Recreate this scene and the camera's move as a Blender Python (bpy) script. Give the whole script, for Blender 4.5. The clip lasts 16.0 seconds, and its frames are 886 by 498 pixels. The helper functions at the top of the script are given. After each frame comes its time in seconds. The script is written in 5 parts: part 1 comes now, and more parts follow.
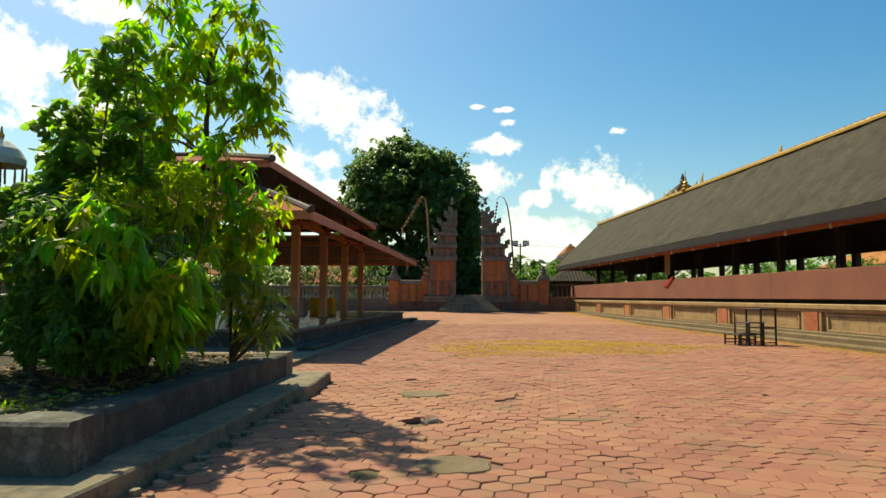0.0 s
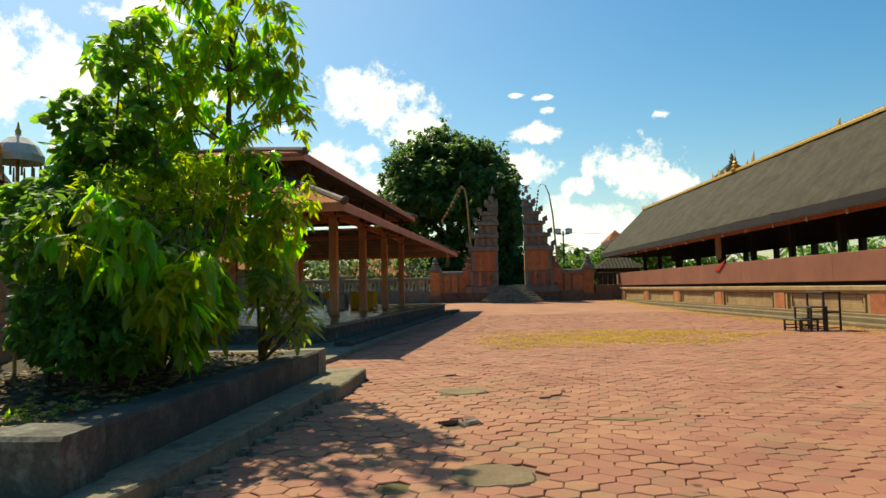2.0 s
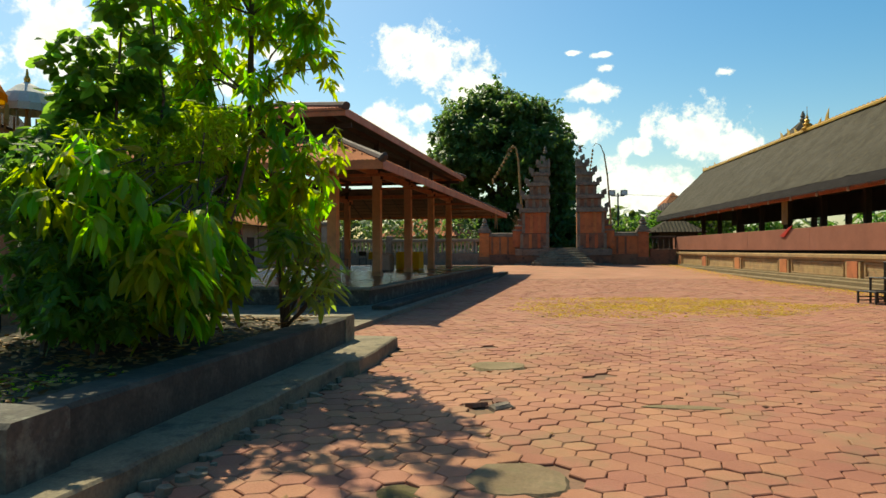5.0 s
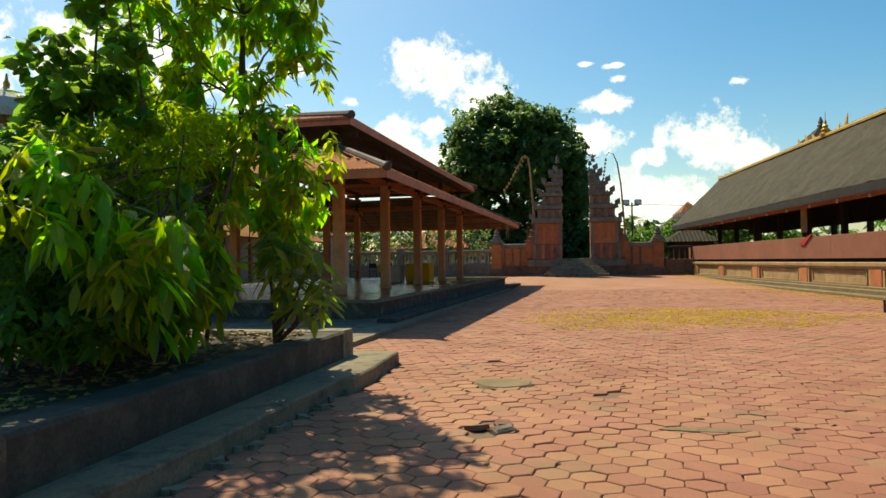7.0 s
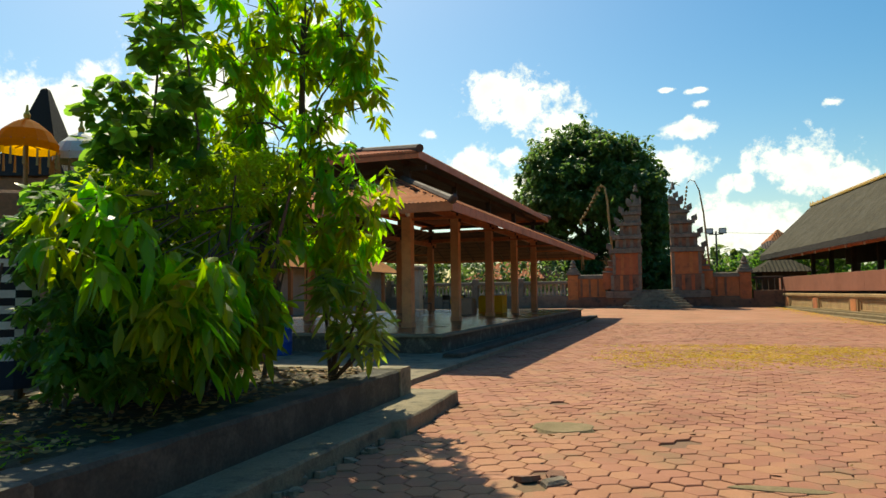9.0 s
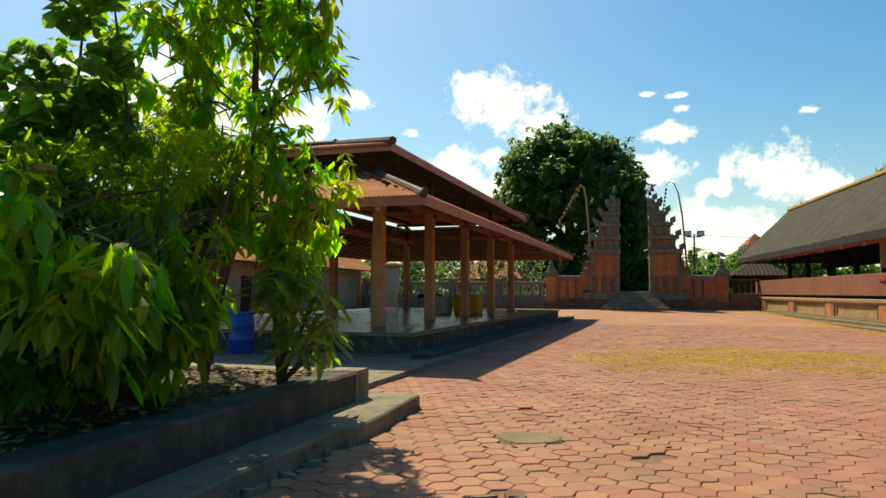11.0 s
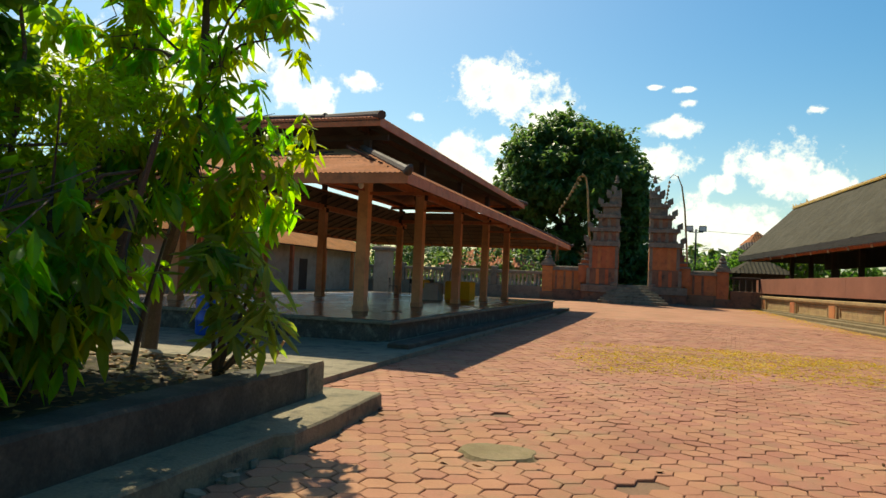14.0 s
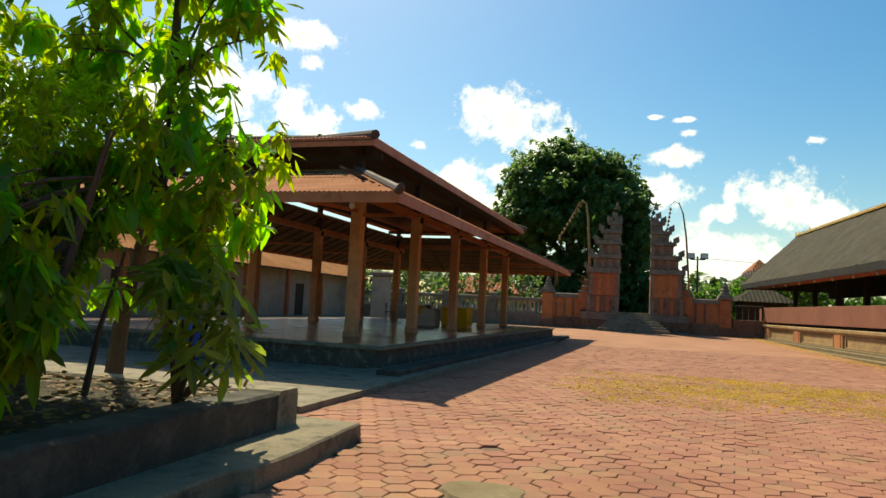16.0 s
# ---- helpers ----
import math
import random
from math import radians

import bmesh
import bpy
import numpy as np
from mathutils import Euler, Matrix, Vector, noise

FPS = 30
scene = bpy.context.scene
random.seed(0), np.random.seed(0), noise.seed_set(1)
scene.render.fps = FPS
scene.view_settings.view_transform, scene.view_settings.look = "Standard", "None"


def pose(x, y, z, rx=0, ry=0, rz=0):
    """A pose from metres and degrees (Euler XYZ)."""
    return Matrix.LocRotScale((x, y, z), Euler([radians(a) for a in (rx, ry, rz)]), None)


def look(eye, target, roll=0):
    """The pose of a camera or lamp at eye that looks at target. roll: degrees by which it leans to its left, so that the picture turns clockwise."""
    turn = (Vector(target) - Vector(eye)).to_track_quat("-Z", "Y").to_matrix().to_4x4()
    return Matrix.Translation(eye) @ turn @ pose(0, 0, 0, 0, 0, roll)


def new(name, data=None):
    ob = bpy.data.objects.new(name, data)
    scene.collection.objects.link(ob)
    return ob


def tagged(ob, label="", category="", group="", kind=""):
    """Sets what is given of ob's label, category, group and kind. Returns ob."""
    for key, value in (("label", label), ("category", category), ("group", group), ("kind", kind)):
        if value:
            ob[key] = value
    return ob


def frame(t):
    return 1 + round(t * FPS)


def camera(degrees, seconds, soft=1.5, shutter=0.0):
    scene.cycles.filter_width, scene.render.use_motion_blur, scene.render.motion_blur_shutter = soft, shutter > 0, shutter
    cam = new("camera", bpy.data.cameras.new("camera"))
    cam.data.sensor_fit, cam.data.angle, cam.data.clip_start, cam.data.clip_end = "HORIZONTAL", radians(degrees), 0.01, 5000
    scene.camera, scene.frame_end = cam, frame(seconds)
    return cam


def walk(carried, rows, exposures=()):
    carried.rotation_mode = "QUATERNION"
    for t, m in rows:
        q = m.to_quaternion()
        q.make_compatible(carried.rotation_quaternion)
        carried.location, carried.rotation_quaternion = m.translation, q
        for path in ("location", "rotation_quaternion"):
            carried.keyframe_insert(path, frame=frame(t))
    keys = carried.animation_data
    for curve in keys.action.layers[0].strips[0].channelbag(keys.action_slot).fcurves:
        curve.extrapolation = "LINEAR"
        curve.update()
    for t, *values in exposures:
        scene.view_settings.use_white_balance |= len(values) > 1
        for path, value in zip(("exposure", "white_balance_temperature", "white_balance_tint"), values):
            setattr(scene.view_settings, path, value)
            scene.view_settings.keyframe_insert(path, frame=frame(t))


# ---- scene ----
cam = camera(66.0, 16.0)
PATH = [
    (0, look((2.194, -11.754, 1.45), (2.152, -9.76, 1.59), 0.2)),
    (0.5, look((2.185, -11.624, 1.481), (2.164, -9.627, 1.59), 0.4)),
    (1, look((2.178, -11.474, 1.469), (2.14, -9.476, 1.569), -0.9)),
    (1.5, look((2.203, -11.27, 1.453), (2.114, -9.275, 1.554), -1.2)),
    (2, look((2.259, -11.086, 1.444), (2.093, -9.096, 1.56), -1.2)),
    (2.5, look((2.286, -10.969, 1.471), (2.073, -8.983, 1.562), -0.4)),
    (3, look((2.31, -10.837, 1.495), (2.061, -8.853, 1.558), 0.6)),
    (3.5, look((2.336, -10.643, 1.485), (2.064, -8.662, 1.525), 0.2)),
    (4, look((2.358, -10.469, 1.499), (2.058, -8.491, 1.513), 0.4)),
    (6.5, look((2.446, -9.811, 1.477), (2.102, -7.84, 1.478), -1.1)),
    (7, look((2.468, -9.654, 1.464), (2.109, -7.686, 1.502), -0.7)),
    (7.5, look((2.511, -9.581, 1.485), (2.052, -7.636, 1.563), 0.7)),
    (8, look((2.581, -9.579, 1.526), (2.047, -7.654, 1.627), 1.1)),
    (8.5, look((2.648, -9.517, 1.563), (2.08, -7.602, 1.674), 0.6)),
    (9, look((2.688, -9.381, 1.545), (2.109, -7.472, 1.674), -0.7)),
    (11.5, look((2.727, -8.475, 1.522), (2.214, -6.546, 1.648), 0.5)),
    (12, look((2.741, -8.263, 1.534), (2.235, -6.333, 1.672), 0.8)),
    (12.5, look((2.751, -8.139, 1.504), (2.255, -6.209, 1.673), 1.1)),
    (13, look((2.786, -8.003, 1.49), (2.263, -6.081, 1.671), 1.5)),
    (13.5, look((2.788, -7.796, 1.517), (2.254, -5.874, 1.664), 3.2)),
    (14, look((2.768, -7.577, 1.546), (2.243, -5.649, 1.63), 2.5)),
    (14.5, look((2.759, -7.426, 1.535), (2.236, -5.497, 1.608), 1.3)),
    (15, look((2.756, -7.225, 1.531), (2.23, -5.297, 1.626), 1.4)),
    (15.5, look((2.762, -7.077, 1.508), (2.227, -5.155, 1.644), 1.5)),
    (16, look((2.786, -6.988, 1.484), (2.256, -5.067, 1.647), 2.9)),
]
walk(cam, PATH, [(0, .34, 7350, -3), (16, .34, 7350, -3)])

# ---- world, sun, exposure ----
SUN = Vector((-1.58, 2.15, 3.57)).normalized()   # towards the sun
world = bpy.data.worlds.new("sky")
scene.world = world
world.use_nodes = True
wn, wl = world.node_tree.nodes, world.node_tree.links
wn.clear()
w_out = wn.new("ShaderNodeOutputWorld")
w_bg = wn.new("ShaderNodeBackground")
sky = wn.new("ShaderNodeTexSky")
sky.sky_type = "NISHITA"
sky.sun_disc = False
sky.sun_elevation = math.asin(SUN.z)
sky.sun_rotation = math.atan2(SUN.x, SUN.y)
sky.altitude, sky.air_density, sky.dust_density, sky.ozone_density = 0, 1.1, 1.3, 2.2
w_dir = wn.new("ShaderNodeTexCoord")


def wmath(op, a, b=None, c=None):
    n = wn.new("ShaderNodeMath")
    n.operation = op
    for i, v in enumerate((a, b, c)):
        if v is None:
            continue
        if isinstance(v, (int, float)):
            n.inputs[i].default_value = v
        else:
            wl.new(v, n.inputs[i])
    return n.outputs[0]


# cumulus clouds: direction, half width, half height
CLOUDS = [((-.182, .945, .273), .085, .045), ((-.217, .932, .291), .045, .027), ((-.112, .966, .234), .062, .048),
          ((.060, .974, .218), .042, .015), ((.068, .961, .267), .024, .005), ((.028, .962, .272), .017, .004),
          ((.074, .966, .250), .012, .007), ((.225, .946, .233), .014, .007), ((.192, .968, .161), .066, .040),
          ((.230, .963, .139), .050, .026), ((.159, .973, .168), .040, .030), ((.133, .987, .090), .066, .034),
          ((.080, .992, .095), .045, .040), ((.046, .985, .168), .044, .030), ((.101, .985, .141), .013, .016),
          ((.125, .982, .142), .020, .014), ((-.237, .956, .175), .062, .044), ((-.198, .970, .139), .050, .042),
          ((-.189, .963, .193), .030, .017), ((-.298, .927, .229), .015, .010), ((-.541, .796, .274), .070, .075),
          ((-.451, .818, .357), .080, .025), ((-.431, .842, .325), .024, .014), ((-.435, .866, .247), .040, .042),
          ((-.603, .753, .264), .075, .075), ((-.461, .848, .262), .034, .045), ((-.375, .886, .271), .036, .014),
          ((-.711, .663, .235), .12, .06), ((-.664, .692, .283), .036, .024), ((-.557, .786, .269), .05, .05),
          ((.6, .78, .1), .3, .06), ((.17, .985, .06), .2, .04)]
w_noise = wn.new("ShaderNodeTexNoise")
w_noise.inputs["Scale"].default_value = 26
w_noise.inputs["Detail"].default_value = 7
w_noise.inputs["Roughness"].default_value = .62
wl.new(w_dir.outputs["Generated"], w_noise.inputs["Vector"])
w_wisp = wn.new("ShaderNodeTexNoise")
w_wisp.inputs["Scale"].default_value, w_wisp.inputs["Detail"].default_value, w_wisp.inputs["Roughness"].default_value = 95, 5, .65
wl.new(w_dir.outputs["Generated"], w_wisp.inputs["Vector"])
cover = None
for c, rx, rz in CLOUDS:
    sub = wn.new("ShaderNodeVectorMath")
    sub.operation = "SUBTRACT"
    wl.new(w_dir.outputs["Generated"], sub.inputs[0])
    sub.inputs[1].default_value = c
    mul = wn.new("ShaderNodeVectorMath")
    mul.operation = "MULTIPLY"
    wl.new(sub.outputs[0], mul.inputs[0])
    mul.inputs[1].default_value = (1 / rx, 1 / rx, 1 / rz)
    ln = wn.new("ShaderNodeVectorMath")
    ln.operation = "LENGTH"
    wl.new(mul.outputs[0], ln.inputs[0])
    m = wmath("SUBTRACT", 1.0, ln.outputs["Value"])
    cover = m if cover is None else wmath("MAXIMUM", cover, m)
lump = wmath("MULTIPLY_ADD", w_noise.outputs[0], 2.6, -1.3)
dens = wmath("ADD", wmath("ADD", cover, lump), wmath("MULTIPLY_ADD", w_wisp.outputs[0], .9, -.5))
ramp = wn.new("ShaderNodeMapRange")
ramp.interpolation_type = "SMOOTHSTEP"
ramp.inputs["From Min"].default_value, ramp.inputs["From Max"].default_value = .0, .55
wl.new(dens, ramp.inputs["Value"])
w_mix = wn.new("ShaderNodeMix")
w_mix.data_type = "RGBA"
wl.new(ramp.outputs[0], w_mix.inputs["Factor"])
w_sat = wn.new("ShaderNodeHueSaturation")
w_sat.inputs["Saturation"].default_value, w_sat.inputs["Hue"].default_value = 1.5, .498
wl.new(sky.outputs[0], w_sat.inputs["Color"])
wl.new(w_sat.outputs[0], w_mix.inputs["A"])
# soft grey undersides within the clouds
shade = wn.new("ShaderNodeMapRange")
shade.inputs["From Min"].default_value, shade.inputs["From Max"].default_value = .7, 2.0
shade.inputs["To Min"].default_value, shade.inputs["To Max"].default_value = 8.3, 6.6
wl.new(dens, shade.inputs["Value"])
wl.new(shade.outputs[0], w_mix.inputs["B"])
wl.new(w_mix.outputs["Result"], w_bg.inputs["Color"])
w_bg.inputs["Strength"].default_value = .113
wl.new(w_bg.outputs[0], w_out.inputs[0])

sun_data = bpy.data.lights.new("sun", "SUN")
sun_data.energy, sun_data.angle, sun_data.color = 4.8, radians(.55), (1, .90, .75)
sun = new("sun", sun_data)
sun.matrix_world = look(SUN * 60, (0, 0, 0))


# ---- materials ----
def material(name, c1, c2, rough=.8, grain=30, stain=1.2, bump=.25, dirt=None, dirt_amount=.5, metal=0, vary=.12, spec=.4, trans=0):
    """Two colours broken up by grain and stains at real size, a third as dirt (on the step, painted tree shade); varied
    from piece to piece.
    """
    m = bpy.data.materials.new(name)
    m.use_nodes = True
    n, l = m.node_tree.nodes, m.node_tree.links
    b = n["Principled BSDF"]
    geo = n.new("ShaderNodeNewGeometry")

    def noise_tex(scale, detail=5, rough_=.6):
        t = n.new("ShaderNodeTexNoise")
        t.inputs["Scale"].default_value, t.inputs["Detail"].default_value, t.inputs["Roughness"].default_value = scale, detail, rough_
        l.new(geo.outputs["Position"], t.inputs["Vector"])
        return t.outputs[0]

    def mixed(f, a, c, kind="MIX"):
        x = n.new("ShaderNodeMix")
        x.data_type, x.blend_type = "RGBA", kind
        for key, v in (("Factor", f), ("A", a), ("B", c)):
            if isinstance(v, tuple):
                x.inputs[key].default_value = (*v, 1)
            elif isinstance(v, (int, float)):
                x.inputs[key].default_value = v
            else:
                l.new(v, x.inputs[key])
        return x.outputs["Result"]

    def ranged(v, lo, hi, a=0., c=1.):
        x = n.new("ShaderNodeMapRange")
        for key, q in (("From Min", lo), ("From Max", hi), ("To Min", a), ("To Max", c)):
            x.inputs[key].default_value = q
        l.new(v, x.inputs["Value"])
        return x.outputs[0]

    fine, big = noise_tex(grain), noise_tex(stain, 7, .65)
    col = mixed(ranged(fine, .3, .7), c1, c2)
    col = mixed(ranged(big, .3, .75, 0, .6), col, tuple(.55 * q for q in c2))
    if dirt:
        col = mixed(ranged(noise_tex(stain * 2.7, 8, .7), .5, .68, 0, dirt_amount), col, dirt)
    info = n.new("ShaderNodeObjectInfo")
    add = n.new("ShaderNodeMath")
    add.operation = "ADD"
    l.new(info.outputs["Random"], add.inputs[0])
    l.new(geo.outputs["Random Per Island"], add.inputs[1])
    hsv = n.new("ShaderNodeHueSaturation")
    l.new(ranged(add.outputs[0], 0, 2, 1 - vary, 1 + vary), hsv.inputs["Value"])
    l.new(ranged(add.outputs[0], 0, 2, .5 - vary * .08, .5 + vary * .08), hsv.inputs["Hue"])
    l.new(col, hsv.inputs["Color"])
    l.new(hsv.outputs[0], b.inputs["Base Color"])
    l.new(ranged(big, .3, .7, rough - .1, min(1, rough + .08)), b.inputs["Roughness"])
    b.inputs["Metallic"].default_value = metal
    b.inputs["Specular IOR Level"].default_value = spec
    bm_ = n.new("ShaderNodeBump")
    bm_.inputs["Strength"].default_value, bm_.inputs["Distance"].default_value = bump, .02
    l.new(fine, bm_.inputs["Height"])
    l.new(bm_.outputs[0], b.inputs["Normal"])
    if trans:
        t = n.new("ShaderNodeBsdfTranslucent")
        x = n.new("ShaderNodeMixShader")
        x.inputs[0].default_value = trans
        bright = n.new("ShaderNodeHueSaturation")
        bright.inputs["Value"].default_value, bright.inputs["Hue"].default_value, bright.inputs["Saturation"].default_value = 4.5, .467, 1.08
        l.new(hsv.outputs[0], bright.inputs["Color"])
        l.new(bright.outputs[0], t.inputs["Color"])
        l.new(b.outputs[0], x.inputs[1])
        l.new(t.outputs[0], x.inputs[2])
        l.new(x.outputs[0], n["Material Output"].inputs[0])
    return m


M = dict(
    soil=material("planter_soil", (.075, .055, .022), (.04, .03, .014), 1, 30, 1.7, .9, (.10, .11, .018), .7),
    parasol_cloth=material("yellow_parasol_cloth", (.21, .145, .006), (.18, .12, .005), .75, 40, 2, .15, vary=.05, trans=.65, spec=.2),
    mortar=material("mossy_mortar", (.25, .17, .085), (.17, .12, .06), .9, 40, 2.5, .4, (.14, .12, .05), .6),
    paver=material("red_concrete_paver", (.43, .185, .10), (.34, .145, .08), .85, 55, .5, .35, (.20, .15, .07), .6, vary=.18),
    bed=material("paving_bed", (.26, .135, .08), (.17, .095, .058), .95, 40, .8, .4, (.12, .12, .05), .5),
    earth=material("earth", (.15, .11, .036), (.085, .066, .024), 1, 25, 1.5, .8, (.15, .135, .02), .7),
    concrete=material("weathered_concrete", (.33, .27, .175), (.22, .18, .12), .9, 35, 1.1, .4, (.05, .046, .032), .85),
    # concrete_step: the dark blotches stand in for tree shade over tan, mossy concrete
    concrete_step=material("mossy_shaded_step_concrete", (.29, .23, .135), (.18, .145, .09), .9, 35, 1.4, .5, (.04, .038, .028), .8),
    # concrete_dark: real blackening, with foliage shade on the planter wall mixed into the colour
    concrete_dark=material("blackened_shaded_concrete", (.085, .072, .05), (.045, .04, .029), .9, 30, 1.3, .4, (.19, .17, .12), .35),
    flaking=material("flaking_dark_render", (.12, .10, .072), (.06, .054, .042), .9, 22, 1.6, .5, (.27, .27, .20), .6),
    terrazzo=material("polished_floor_tile", (.19, .12, .078), (.14, .09, .06), .24, 90, .6, .02, (.18, .15, .12), .3),
    peach=material("peach_column_paint", (.78, .40, .20), (.70, .34, .165), .75, 14, .9, .1, (.28, .16, .10), .4),
    timber=material("red_painted_timber", (.60, .20, .07), (.48, .155, .058), .6, 22, 1.5, .15, (.10, .05, .03), .5),
    dark_timber=material("dark_roof_timber", (.075, .042, .026), (.05, .03, .02), .8, 18, 1.2, .2),
    rooftile=material("clay_roof_tile", (.58, .19, .075), (.44, .14, .058), .88, 26, .7, .3, (.20, .09, .05), .5, vary=.25, spec=.2),
    ridge_tile=material("dark_ridge_tile", (.12, .075, .06), (.08, .055, .045), .8, 25, 1, .3),
    soffit=material("shaded_ceiling_boards", (.17, .09, .055), (.12, .065, .04), .85, 16, 1, .2),
    thatch=material("palm_fibre_thatch", (.052, .040, .019), (.034, .027, .013), .95, 45, 1.6, .8, (.085, .064, .03), .5),
    thatch_edge=material("cut_thatch_edge", (.035, .03, .026), (.02, .018, .016), 1, 70, 1, .8),
    gold=material("gilded_crest", (.72, .45, .07), (.6, .35, .05), .4, 30, 2, .2, (.3, .18, .04), .3, metal=.35),
    stone=material("carved_grey_stone", (.31, .24, .17), (.20, .16, .115), .95, 28, 1.4, .7, (.06, .06, .05), .7, vary=.18),
    sandstone=material("buff_terrace_stone", (.50, .32, .14), (.38, .245, .11), .9, 24, 1.0, .5, (.13, .12, .07), .6, vary=.15),
    brick=material("orange_brick", (.60, .20, .07), (.48, .155, .058), .88, 30, 1.1, .4, (.15, .07, .045), .6, vary=.2),
    dull_brick=material("sooted_brick", (.33, .165, .09), (.23, .12, .07), .9, 28, 1, .5, (.06, .052, .042), .85, vary=.2),
    redcloth=material("faded_red_panel", (.33, .125, .066), (.28, .105, .057), .8, 20, .5, .15, (.2, .08, .05), .4),
    redflag=material("bright_red_cloth", (.5, .03, .015), (.42, .025, .012), .7, 30, 2, .1),
    plaster=material("cream_plaster", (.52, .43, .33), (.42, .35, .27), .9, 14, .7, .15, (.2, .16, .11), .5),
    yellow=material("yellow_cloth", (.80, .47, .012), (.72, .40, .01), .75, 40, 2, .2, vary=.03),
    orange=material("orange_tassel_cloth", (.78, .33, .015), (.62, .23, .01), .75, 40, 2, .2),
    white=material("white_cloth", (.70, .68, .63), (.55, .53, .50), .8, 40, 2, .2),
    black=material("black_cloth", (.022, .022, .026), (.014, .014, .018), .85, 60, 2, .2),
    navy=material("dark_blue_cloth", (.025, .035, .055), (.018, .025, .04), .85, 60, 2, .2),
    blue=material("blue_plastic", (.012, .10, .50), (.01, .08, .42), .4, 30, 2, .03),
    steel=material("black_painted_steel", (.03, .03, .028), (.02, .02, .02), .5, 40, 3, .1, (.10, .06, .035), .4),
    bamboo=material("dry_bamboo", (.45, .27, .10), (.34, .19, .07), .7, 40, 3, .3, vary=.2),
    bark=material("grey_brown_bark", (.13, .10, .07), (.08, .062, .045), .95, 35, 3, .9),
    ringbark=material("ringed_palm_bark", (.25, .22, .17), (.17, .15, .115), .95, 35, 3, .6),
    bulb=material("milky_bulb_glass", (.8, .78, .72), (.75, .73, .68), .3, 20, 2, 0),
    leaf=material("mango_leaf", (.095, .20, .018), (.066, .155, .015), .36, 6, 1.2, .05, vary=.6, trans=.62, spec=.4),
    leaf_bush=material("bush_leaf", (.052, .125, .02), (.034, .09, .015), .45, 6, 1.2, .05, vary=.45, trans=.5, spec=.22),
    leaf_light=material("young_leaf", (.14, .235, .02), (.10, .19, .018), .45, 6, 1.2, .05, vary=.4, trans=.62, spec=.22),
    leaf_broad=material("broad_leaf", (.075, .16, .024), (.054, .12, .019), .4, 6, 1.2, .05, vary=.4, trans=.6, spec=.22),
    leaf_strap=material("strap_leaf", (.12, .20, .03), (.085, .15, .024), .45, 6, 1.2, .05, vary=.35, spec=.2, trans=.45),
    leaf_dark=material("banyan_leaf", (.068, .115, .028), (.045, .082, .02), .5, 3, .25, .1, vary=.5, trans=.3),
    grass=material("dry_grass", (.42, .30, .04), (.30, .24, .03), .8, 12, .8, .1, vary=.4, trans=.2),
    deadleaf=material("fallen_leaf", (.30, .15, .04), (.2, .09, .03), .7, 20, 2, .1, vary=.4),
)


# ---- builders ----
def mesh_of(name, verts, faces, mat, smooth=False):
    me = bpy.data.meshes.new(name)
    me.from_pydata([tuple(v) for v in verts], [], [tuple(f) for f in faces])
    me.materials.append(mat)
    if smooth:
        me.shade_smooth()
    me.update()
    return me


